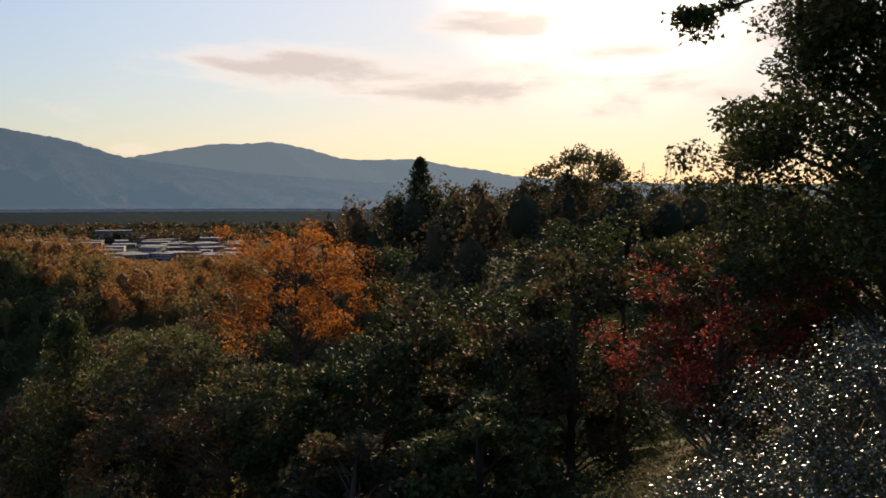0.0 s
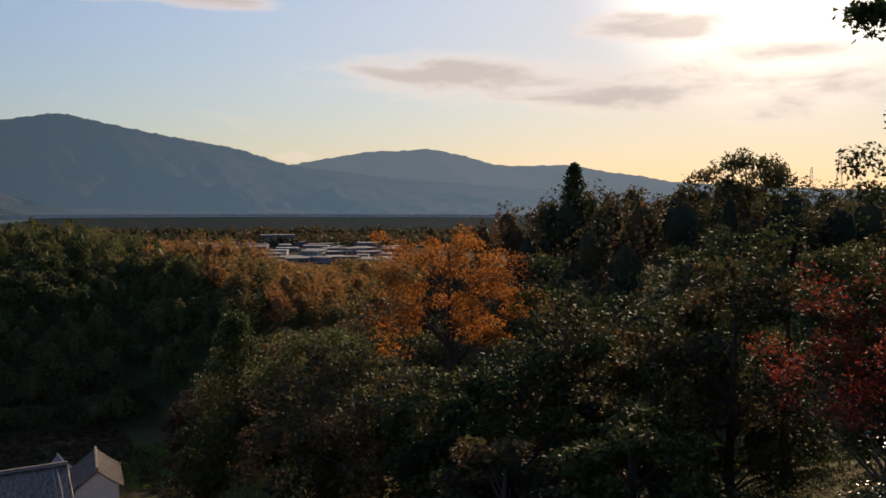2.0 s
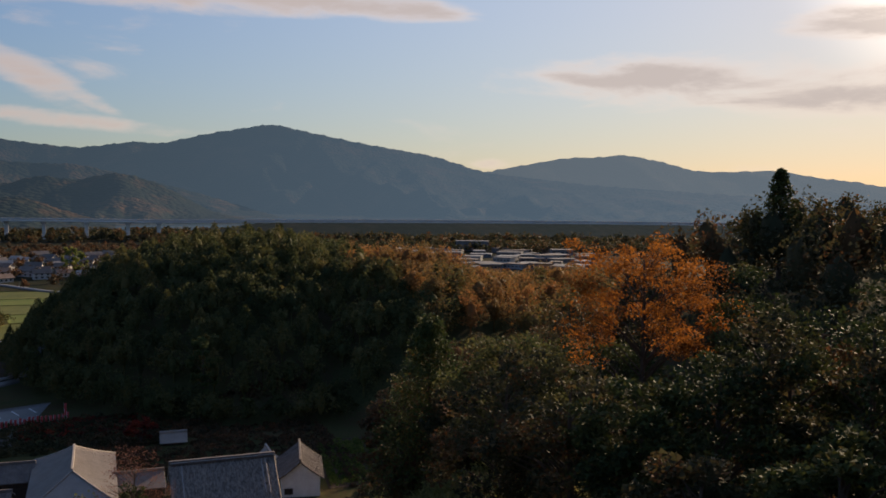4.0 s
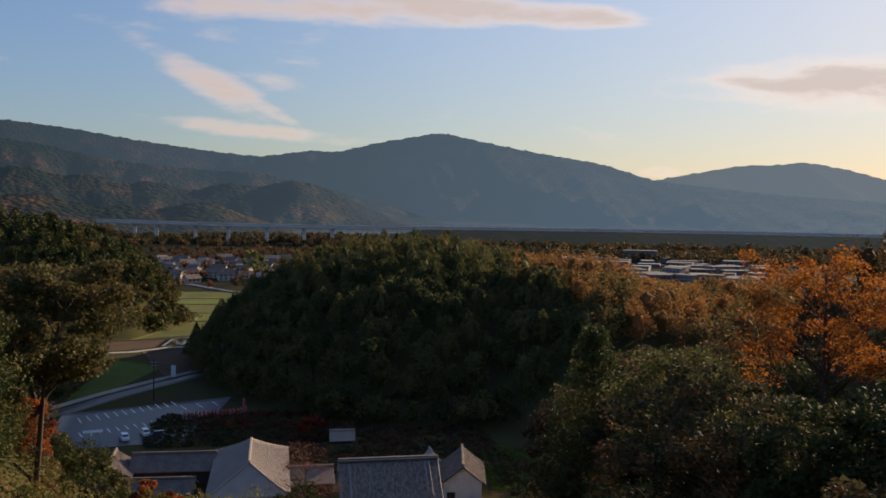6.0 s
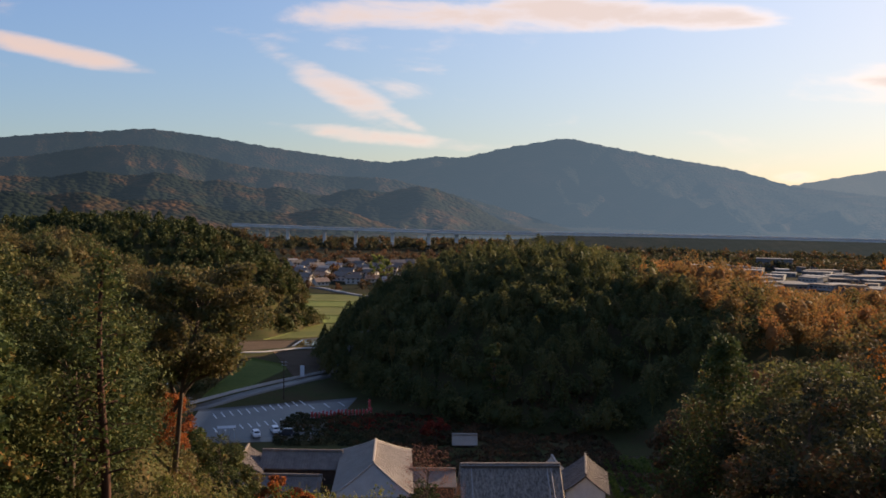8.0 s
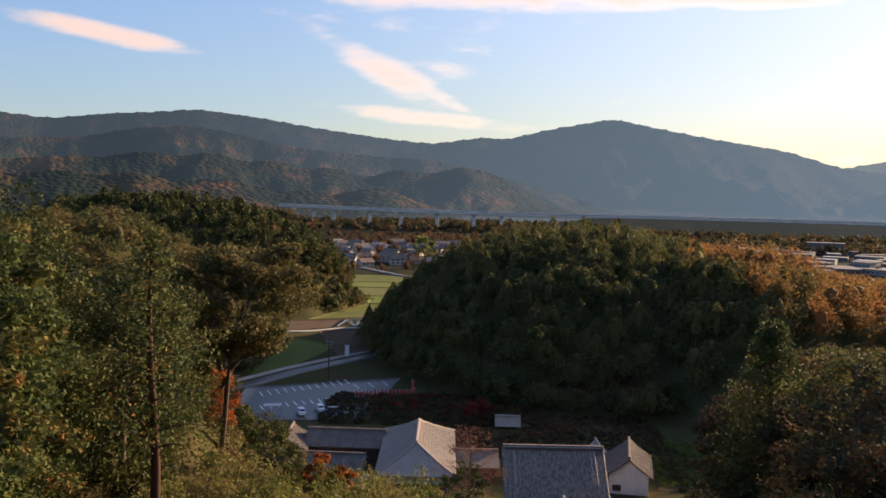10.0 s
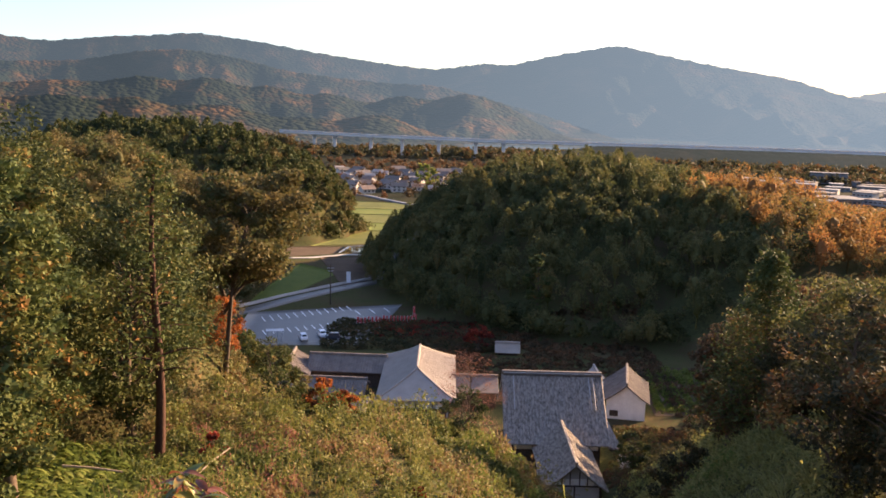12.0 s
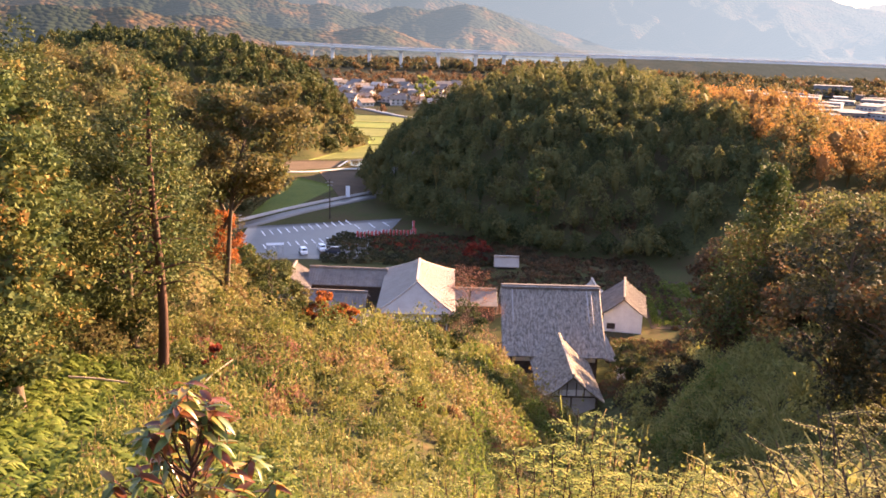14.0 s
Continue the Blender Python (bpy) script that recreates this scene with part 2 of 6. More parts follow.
def ground_mat():
    m, nt, b, make, link = material("hillside_ground", 0.95, 0.02)
    tc = make("ShaderNodeTexCoord")
    n1 = make("ShaderNodeTexNoise", Scale=0.06, Detail=7.0, Roughness=0.6)
    n2 = make("ShaderNodeTexNoise", Scale=1.3, Detail=6.0, Roughness=0.7)
    for n in (n1, n2):
        link(tc.outputs["Object"], n.inputs["Vector"])
    mix = make("ShaderNodeMix")
    mix.data_type = "FLOAT"
    mix.inputs["Factor"].default_value = 0.5
    link(n1.outputs["Fac"], mix.inputs["A"])
    link(n2.outputs["Fac"], mix.inputs["B"])
    r = ramp(make, [(0.36, (0.030, 0.034, 0.016)), (0.47, (0.062, 0.066, 0.026)), (0.55, (0.070, 0.054, 0.028)), (0.68, (0.10, 0.070, 0.04))])
    link(mix.outputs["Result"], r.inputs[0])
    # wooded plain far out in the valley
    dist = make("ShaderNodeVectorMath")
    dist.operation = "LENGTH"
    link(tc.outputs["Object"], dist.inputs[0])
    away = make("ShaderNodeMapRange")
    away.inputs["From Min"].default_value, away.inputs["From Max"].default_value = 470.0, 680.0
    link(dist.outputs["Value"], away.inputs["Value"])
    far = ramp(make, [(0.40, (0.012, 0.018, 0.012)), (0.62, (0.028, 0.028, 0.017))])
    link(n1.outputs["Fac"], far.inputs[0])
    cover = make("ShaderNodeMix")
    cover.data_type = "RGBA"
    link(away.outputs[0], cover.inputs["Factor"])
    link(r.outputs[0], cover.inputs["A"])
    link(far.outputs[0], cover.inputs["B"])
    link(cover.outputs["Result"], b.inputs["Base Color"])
    bp = make("ShaderNodeBump", Strength=0.6, Distance=0.15)
    link(n2.outputs["Fac"], bp.inputs["Height"])
    link(bp.outputs[0], b.inputs["Normal"])
    return m


GROUND = ground_mat()
# haze colour that the slope materials emit themselves
HAZE_GLOW = (0.040, 0.064, 0.092)
MOUNT_LOW = hazed_slope("wooded_foothill", HAZE_GLOW, 0.16)
MOUNT_FRONT = hazed_slope("wooded_front_ridge", HAZE_GLOW, 0.26)
MOUNT_MID = hazed_slope("wooded_middle_ridge", HAZE_GLOW, 0.46)
MOUNT_NEAR = hazed_slope("wooded_mountain", HAZE_GLOW, 0.66)
MOUNT_FAR = hazed_slope("distant_mountain", (0.055, 0.074, 0.095), 0.85)
BARK = surface("bark", (0.045, 0.032, 0.024), (0.12, 0.085, 0.06), 3, 22, 0.9, 0.8, 0.2, 0.02, (1, 1, 0.2))
BARK_RED = surface("reddish_pine_bark", (0.036, 0.018, 0.014), (0.09, 0.042, 0.028), 3, 22, 0.9, 0.8, 0.2, 0.02, (1, 1, 0.2))
G_MID, G_OLIVE = (0.055, 0.074, 0.026), (0.105, 0.104, 0.036)
O_DARK = (0.13, 0.055, 0.018)
L_WOOD = leafy("mixed_wood_leaves", [(0.12, (0.028, 0.034, 0.018)), (0.45, (0.060, 0.058, 0.027)), (0.68, (0.10, 0.076, 0.034)), (0.88, (0.14, 0.062, 0.026))], 0.3)
L_DARK = leafy("evergreen_leaves", [(0.12, (0.022, 0.034, 0.014)), (0.5, (0.052, 0.068, 0.022)), (0.8, (0.095, 0.098, 0.030)), (0.97, (0.15, 0.115, 0.04))], 0.18)
L_HILL = leafy("hill_wood_leaves", [(0.1, (0.042, 0.056, 0.024)), (0.45, (0.088, 0.098, 0.036)), (0.8, (0.145, 0.130, 0.048)), (0.97, (0.19, 0.135, 0.055))], 0.35)
L_BROWN = leafy("brown_wood_leaves", [(0.1, (0.045, 0.044, 0.026)), (0.5, (0.10, 0.062, 0.034)), (0.9, (0.18, 0.085, 0.04))], 0.3)
L_AUTUMN = leafy("autumn_wood_leaves", [(0.15, G_OLIVE), (0.35, (0.15, 0.10, 0.035)), (0.6, (0.26, 0.148, 0.054)), (0.88, (0.35, 0.142, 0.046))], 0.4)
L_ORANGE = leafy("orange_maple_leaves", [(0.1, O_DARK), (0.5, (0.28, 0.10, 0.02)), (0.9, (0.42, 0.155, 0.026))], 0.5)
L_RUSSET = leafy("russet_shrub_leaves", [(0.15, (0.09, 0.04, 0.02)), (0.5, (0.26, 0.075, 0.025)), (0.9, (0.42, 0.14, 0.035))], 0.35)
L_RED = leafy("red_maple_leaves", [(0.15, (0.06, 0.018, 0.014)), (0.5, (0.18, 0.030, 0.02)), (0.9, (0.36, 0.06, 0.028))], 0.35)
L_OLIVE = leafy("olive_broad_leaves", [(0.15, G_MID), (0.5, (0.095, 0.088, 0.034)), (0.85, (0.16, 0.115, 0.048))], 0.3)
L_GREENGOLD = leafy("green_gold_leaves", [(0.1, (0.036, 0.060, 0.020)), (0.45, (0.070, 0.092, 0.030)), (0.74, (0.110, 0.115, 0.036)), (0.97, (0.22, 0.10, 0.03))], 0.22)
L_SCRUB = leafy("scrub_leaves", [(0.05, (0.045, 0.068, 0.020)), (0.26, (0.085, 0.10, 0.028)), (0.46, (0.155, 0.165, 0.045)), (0.66, (0.19, 0.165, 0.055)), (0.82, (0.23, 0.155, 0.085)), (0.97, (0.19, 0.085, 0.04))], 0.32, 0.65, 0.15, 0.24)
L_FERN = leafy("fern_fronds", [(0.1, (0.05, 0.085, 0.018)), (0.6, (0.13, 0.17, 0.038)), (0.95, (0.25, 0.26, 0.08))], 0.45)
L_GOLD = leafy("golden_weed_leaves", [(0.1, (0.08, 0.12, 0.03)), (0.5, (0.19, 0.22, 0.055)), (0.95, (0.36, 0.33, 0.10))], 0.45)
L_BAMBOO = leafy("bamboo_grass_leaves", [(0.1, (0.12, 0.13, 0.042)), (0.5, (0.25, 0.235, 0.075)), (0.95, (0.38, 0.32, 0.12))], 0.5)
L_WHITE = leafy("white_seed_heads", [(0.1, (0.40, 0.37, 0.34)), (0.9, (0.62, 0.58, 0.54))], 0.3)
L_PINK = leafy("withered_pink_leaves", [(0.1, (0.16, 0.075, 0.055)), (0.9, (0.36, 0.17, 0.12))], 0.35)
L_SHINY = leafy("glossy_shrub_leaves", [(0.1, (0.015, 0.022, 0.01)), (0.95, G_MID)], 0.1, 0.26, 0.6)
# the pale dashes put the tiles' small highlights into the base colour
TILE = surface("mottled_roof_tiles", (0.085, 0.072, 0.062), (0.40, 0.335, 0.275), 3.0, 7.0, 0.8, 0.5, 0.15, 0.04, (1, 0.4, 0.4))
TILE_DARK = surface("dark_roof_tiles", (0.115, 0.096, 0.085), (0.22, 0.185, 0.16), 0.8, 5.0, 0.8, 0.4, 0.15, 0.03)
TILE_PALE = surface("pale_grey_roof_tiles", (0.29, 0.252, 0.218), (0.37, 0.320, 0.272), 0.6, 7.0, 0.75, 0.3, 0.15, 0.03)
PLASTER = surface("white_plaster", (0.62, 0.61, 0.59), (0.80, 0.79, 0.77), 0.7, 9.0, 0.9, 0.15, 0.2)
PLASTER_GREY = surface("grey_plaster", (0.34, 0.32, 0.31), (0.44, 0.42, 0.40), 0.7, 9.0, 0.9, 0.15, 0.2)
TIMBER = surface("dark_timber", (0.035, 0.022, 0.016), (0.085, 0.055, 0.04), 2.0, 16.0, 0.75, 0.4, 0.3)
ASPHALT = surface("wet_asphalt", (0.070, 0.067, 0.062), (0.115, 0.110, 0.102), 0.08, 1.5, 0.45, 0.05, 0.35)
WATER = surface("paddy_water", (0.030, 0.026, 0.020), (0.05, 0.042, 0.032), 0.05, 0.4, 0.06, 0.02, 0.6)
PAINT = surface("road_paint", (0.6, 0.6, 0.6), (0.78, 0.78, 0.76), 1, 8, 0.6, 0.1)
CONCRETE = surface("concrete", (0.35, 0.325, 0.29), (0.50, 0.465, 0.42), 0.1, 2.0, 0.85, 0.2)
GRASS = surface("bright_field_grass", (0.060, 0.095, 0.020), (0.13, 0.15, 0.035), 0.05, 1.2, 0.95, 0.5, 0.1, 0.1)
STRAW = surface("harvested_field", (0.062, 0.080, 0.022), (0.125, 0.130, 0.036), 0.06, 1.0, 0.95, 0.5, 0.1, 0.1)
SOIL = surface("ploughed_soil", (0.060, 0.042, 0.028), (0.115, 0.078, 0.05), 0.08, 1.4, 0.95, 0.6, 0.1, 0.1)
# the bank gets a greyer painted haze, also emitted by its material
BANK = hazed_slope("wooded_bank", (0.042, 0.050, 0.052), 0.12, 0.30)
WHITE = surface("white_sheeting", (0.72, 0.73, 0.75), (0.86, 0.87, 0.88), 0.3, 4.0, 0.5, 0.2)
METAL = surface("grey_painted_metal", (0.32, 0.33, 0.34), (0.46, 0.47, 0.48), 1.0, 9.0, 0.45, 0.1)
CAR_WHITE = surface("white_car_paint", (0.74, 0.75, 0.76), (0.82, 0.83, 0.84), 1.0, 9.0, 0.25, 0.02, 0.5)
CAR_DARK = surface("dark_car_paint", (0.035, 0.04, 0.05), (0.05, 0.055, 0.065), 1.0, 9.0, 0.25, 0.02, 0.5)
GLASS_DARK = surface("dark_window_glass", (0.02, 0.025, 0.03), (0.04, 0.045, 0.05), 1.0, 9.0, 0.12, 0.0, 0.6)
RUBBER = surface("black_rubber", (0.015, 0.015, 0.015), (0.03, 0.03, 0.03), 3.0, 20.0, 0.8, 0.2)
RED_CLOTH = surface("red_cloth", (0.45, 0.05, 0.05), (0.62, 0.10, 0.09), 1.0, 9.0, 0.8, 0.2)
DEADWOOD = surface("pale_dead_wood", (0.27, 0.20, 0.14), (0.42, 0.33, 0.24), 2.0, 20.0, 0.9, 0.4, 0.2, 0.02, (1, 1, 0.3))


# ---- mesh helpers ----
def quads_mesh(name, verts, faces, mat, tint=None, smooth=False):
    """A mesh from numpy arrays of corners and of four-cornered faces; -1 as the last corner makes a triangle."""
    me = bpy.data.meshes.new(name)
    v = np.asarray(verts, dtype=np.float32)
    f = np.asarray(faces, dtype=np.int32)
    loops = f[f >= 0]
    sizes = (f >= 0).sum(1)
    me.vertices.add(len(v))
    me.vertices.foreach_set("co", v.ravel())
    me.loops.add(len(loops))
    me.loops.foreach_set("vertex_index", loops)
    me.polygons.add(len(f))
    me.polygons.foreach_set("loop_start", (np.cumsum(sizes) - sizes).astype(np.int32))
    if smooth:
        me.polygons.foreach_set("use_smooth", np.ones(len(f), dtype=bool))
    if tint is not None:
        a = me.attributes.new("tint", "FLOAT", "POINT")
        a.data.foreach_set("value", np.asarray(tint, dtype=np.float32))
    me.update(calc_edges=True)
    me.materials.append(mat)
    return me


def part(name, data, parent=None, label=""):
    ob = new(name, data)
    if parent is not None:
        ob.parent = parent
    return tagged(ob, label) if label else ob


def bm_part(name, bm, mat, parent=None, label="", smooth=False):
    me = bpy.data.meshes.new(name)
    bmesh.ops.recalc_face_normals(bm, faces=bm.faces)
    bm.to_mesh(me)
    bm.free()
    me.materials.append(mat)
    if smooth:
        for p in me.polygons:
            p.use_smooth = True
    return part(name, me, parent, label)


def add_box(bm, x0, x1, y0, y1, z0, z1, bevel=0.0):
    r = bmesh.ops.create_cube(bm, size=1.0)
    bmesh.ops.scale(bm, vec=(x1 - x0, y1 - y0, z1 - z0), verts=r["verts"])
    bmesh.ops.translate(bm, vec=((x0 + x1) / 2, (y0 + y1) / 2, (z0 + z1) / 2), verts=r["verts"])
    if bevel:
        bmesh.ops.bevel(bm, geom=list({e for v in r["verts"] for e in v.link_edges}), offset=bevel, segments=1, affect="EDGES")
    return bm


def box(name, mat, parent, x0, x1, y0, y1, z0, z1, bevel=0.0, label=""):
    return bm_part(name, add_box(bmesh.new(), x0, x1, y0, y1, z0, z1, bevel), mat, parent, label)


def thing(name, m, label, category, group="", kind=""):
    ob = new(name)
    ob.empty_display_size = 0.3
    ob.matrix_basis = m
    return tagged(ob, label, category, group, kind)


def tube_arrays(points, radii, sides=7):
    pts = np.asarray(points, float)
    ring = []
    for i, (p, r) in enumerate(zip(pts, radii)):
        d = pts[min(i + 1, len(pts) - 1)] - pts[max(i - 1, 0)]
        d = d / (np.linalg.norm(d) + 1e-9)
        a = np.cross(d, (0.3, 1.0, 0.1))
        a /= np.linalg.norm(a) + 1e-9
        b = np.cross(d, a)
        ang = np.linspace(0, 2 * np.pi, sides, endpoint=False)
        ring.append(p + r * (np.outer(np.cos(ang), a) + np.outer(np.sin(ang), b)))
    v = np.concatenate(ring)
    f = [(i * sides + k, i * sides + (k + 1) % sides, (i + 1) * sides + (k + 1) % sides, (i + 1) * sides + k)
         for i in range(len(pts) - 1) for k in range(sides)]
    return v, np.array(f)


def join_arrays(chunks):
    vs, fs, n = [], [], 0
    for v, f in chunks:
        vs.append(v)
        fs.append(np.where(f >= 0, f + n, -1))
        n += len(v)
    return np.concatenate(vs), np.concatenate(fs)


def leaf_arrays(centres, size, rng, flat=0.0):
    """One three-cornered leaf at each centre, turned at random; flat 0..1 lays it level."""
    n = len(centres)
    u = rng.normal(size=(n, 3))
    u[:, 2] *= 1 - flat
    u /= np.linalg.norm(u, axis=1)[:, None] + 1e-9
    w = rng.normal(size=(n, 3))
    w[:, 2] *= 1 - flat
    w -= (w * u).sum(1)[:, None] * u
    w /= np.linalg.norm(w, axis=1)[:, None] + 1e-9
    s = (size * rng.uniform(0.6, 1.35, n))[:, None]
    c = np.asarray(centres)
    v = np.stack([c - u * s, c + u * s * 0.75 + w * s * 0.62, c + u * s * 0.55 - w * s * 0.62], 1).reshape(-1, 3)
    f = np.concatenate([np.arange(3 * n).reshape(n, 3), np.full((n, 1), -1)], 1)
    return v, f


def unit(rng, n):
    d = rng.normal(size=(n, 3))
    return d / np.linalg.norm(d, axis=1)[:, None]


def core_arrays(centre, rx, rz, rng, across=8, up=5):
    """An uneven closed body inside a crown."""
    a = np.linspace(0, 2 * np.pi, across, endpoint=False)
    e = np.linspace(-1.35, 1.45, up)
    A, E = np.meshgrid(a, e)
    k = rng.uniform(0.75, 1.1, A.shape)
    v = np.stack([np.cos(A) * np.cos(E) * rx * k, np.sin(A) * np.cos(E) * rx * k, np.sin(E) * rz * k], -1).reshape(-1, 3) + centre
    f = [(i * across + j, i * across + (j + 1) % across, (i + 1) * across + (j + 1) % across, (i + 1) * across + j)
         for i in range(up - 1) for j in range(across)]
    return v, np.array(f)


# ---- the lie of the land ----
def smooth(a, b, x):
    t = np.clip((np.asarray(x, float) - a) / (b - a), 0, 1)
    return t * t * (3 - 2 * t)


def dome(x, y, cx, cy, ax, ay, h, power=0.7):
    r2 = ((x - cx) / ax) ** 2 + ((y - cy) / ay) ** 2
    return h * np.clip(1 - r2, 0, 1) ** power


def waves(x, y, s):
    return (np.sin(x / s + 1.3 * np.sin(y / s * 0.7)) + np.sin(y / s * 1.1 + 1.7 * np.sin(x / s * 0.6) + 2.0)) * 0.5


SLOPE_Y = [-400, -60, -12, -1.5, 1.5, 5, 15, 30, 45, 60, 75, 90, 103, 112]
SLOPE_Z = [130, 66, 51.5, 48.5, 48.1, 45.2, 40.2, 35.2, 32.0, 29.4, 21.5, 9, 1.2, 0]


def land(x, y):
    """Height of the ground."""
    x, y = np.asarray(x, float), np.asarray(y, float)
    z = np.interp(y, SLOPE_Y, SLOPE_Z)
    # gully below the eye, towards the temple
    off = x - 3 - 0.185 * y
    z = z - 9.5 * np.exp(-(off / np.where(off < 0, 5.0 + 0.07 * y, 5.5)) ** 2) * smooth(15, 45, y) * smooth(118, 85, y)
    # wooded spur on one side of it, and the shoulder with the maples on the other
    spur = np.minimum(42.0 * smooth(6, -30, x), 31.5) * smooth(118, 66, y) * smooth(-20, 30, y)
    z = np.maximum(z, spur)
    shoulder = (25 + 16 * smooth(30, 78, x)) * smooth(10, 38, x) * smooth(126, 68, y - 0.25 * x)
    z = np.where(y > -40, np.maximum(z, shoulder), z)
    # hills round the valley
    hill = dome(x, y, 46, 295, 68, 98, 30)
    hill = np.maximum(hill, np.maximum(dome(x, y, 80, 250, 46, 72, 26), dome(x, y, 132, 240, 95, 85, 18)))
    hill = np.maximum(hill, dome(x, y, -129, 400, 88, 62, 38, 0.6))
    hill = np.maximum(hill, dome(x, y, -97, 238, 45, 64, 36))
    z = np.maximum(z, hill)
    z = z - 10.0 * smooth(230, 620, y) * (hill < 1)
    far = np.hypot(x, y)
    z = z + 0.35 * waves(x, y, 4.0) * smooth(2, 15, far) * (z > 3)
    return np.where(far > 900, np.minimum(z, -10.0), z)


def build_ground():
    az = np.concatenate([np.arange(-180, -84, 6.0), np.arange(-84, 40, 0.4), np.arange(40, 180, 5.0)])
    rr = np.concatenate([[0.0], np.geomspace(0.6, 4700, 210)])
    A, R = np.meshgrid(np.radians(az), rr, indexing="ij")
    X, Y = -np.sin(A) * R, np.cos(A) * R
    Z = land(X, Y)
    # behind the eye the hill levels out, past the wood
    Z = np.where(Y < -400, 130 - 0.01 * np.minimum(R, 3000), Z)
    Z = np.where(R > 3000, np.minimum(Z, -10), Z)
    n, k = A.shape
    v = np.stack([X, Y, Z], -1).reshape(-1, 3)
    i, j = np.meshgrid(np.arange(n), np.arange(k - 1), indexing="ij")
    i2 = (i + 1) % n
    f = np.stack([i * k + j, i * k + j + 1, i2 * k + j + 1, i2 * k + j], -1).reshape(-1, 4)
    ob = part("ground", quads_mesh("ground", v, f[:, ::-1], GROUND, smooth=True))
    tagged(ob, "brown and green earth of the hillside and valley", "ground", kind="structure")


build_ground()

# skyline of the ranges: azimuth, elevation in degrees
NEAR_AZ = [-60, -46, -38, -30, -23.4, -20.3, -15.8, -12, -10.2, -8, -6.5, -3.4, -2.5, 1.0, 3.8, 8.5, 11.7, 15.4, 18, 20.2, 23.6, 26.2, 32, 45, 60]
NEAR_EL = [-0.6, -0.3, 0.05, 0.6, 1.35, 2.35, 3.1, 3.85, 4.25, 3.85, 3.6, 2.85, 3.05, 2.55, 2.8, 3.4, 3.9, 4.28, 4.0, 3.85, 3.4, 3.65, 3.9, 3.4, 2.4]
FAR_AZ = [-110, -80, -57, -50, -46.7, -45.5, -43.2, -41, -37.5, -36, -34.7, -32, -30.5, -28.6, -26, -23.3, -20, -15]
FAR_EL = [0.3, 0.2, 0.05, 0.3, 0.5, 0.8, 1.05, 1.5, 1.4, 1.5, 1.95, 2.5, 2.3, 2.3, 1.85, 1.35, 1.0, 0.3]


# lower ridges standing before it, each hiding the foot of the next
MID_AZ = [-24, -18, -14, -10, -6, -2, 1, 4, 7, 10, 13, 16, 18.5, 22, 26, 34]
MID_EL = [-1.9, -1.9, -1.8, -1.3, -0.1, 0.95, 1.6, 1.65, 1.9, 2.2, 2.9, 3.3, 3.1, 2.4, 2.2, 2.6]
FRONT_AZ = [-9, -6.5, -5, -3.5, -1.6, -0.5, 1, 3.2, 5, 7.5, 9, 11, 12.5, 14.5, 16.5, 18.5, 21, 23, 26, 34]
FRONT_EL = [-1.7, -1.15, -0.3, 0.5, 1.12, 1.1, 0.65, 0.95, 0.35, 1.0, 0.75, 1.35, 1.15, 1.75, 1.4, 1.7, 1.2, 1.3, 1.0, 1.2]
LOW_AZ = [-1, 1, 2.5, 4, 5.5, 7, 9, 10.5, 12, 14, 17, 19, 21, 23, 26, 34]
LOW_EL = [-1.9, -1.35, -0.85, -0.3, -0.35, -0.75, -0.5, -0.65, -0.3, 0.1, -0.05, 0.5, 0.15, 0.45, 0.2, 0.3]


def crest(v):
    """Sharp crests and wide hollows, -1 to 1."""
    return 1 - 2 * np.abs(np.sin(v)) ** 1.25


def spurs(u, d, wide):
    """Side ridges running down towards the valley, splitting on the way; u along the range, d down the slope."""
    bend = 0.55 * np.sin(d / 310.0 + u / 420.0) + 0.35 * np.sin(d / 130.0 + u / 150.0 + 1.0)
    out = crest(u / wide + bend)
    out = out + 0.55 * crest(u / (wide * 0.47) + 1.6 * bend + d / 270.0 + 0.7)
    out = out + 0.42 * crest(u / (wide * 0.36) - d / 160.0 + 2.1)
    return out + 0.14 * crest(u / (wide * 0.17) + d / 120.0) + 0.10 * crest(u / (wide * 0.12) - d / 90.0)


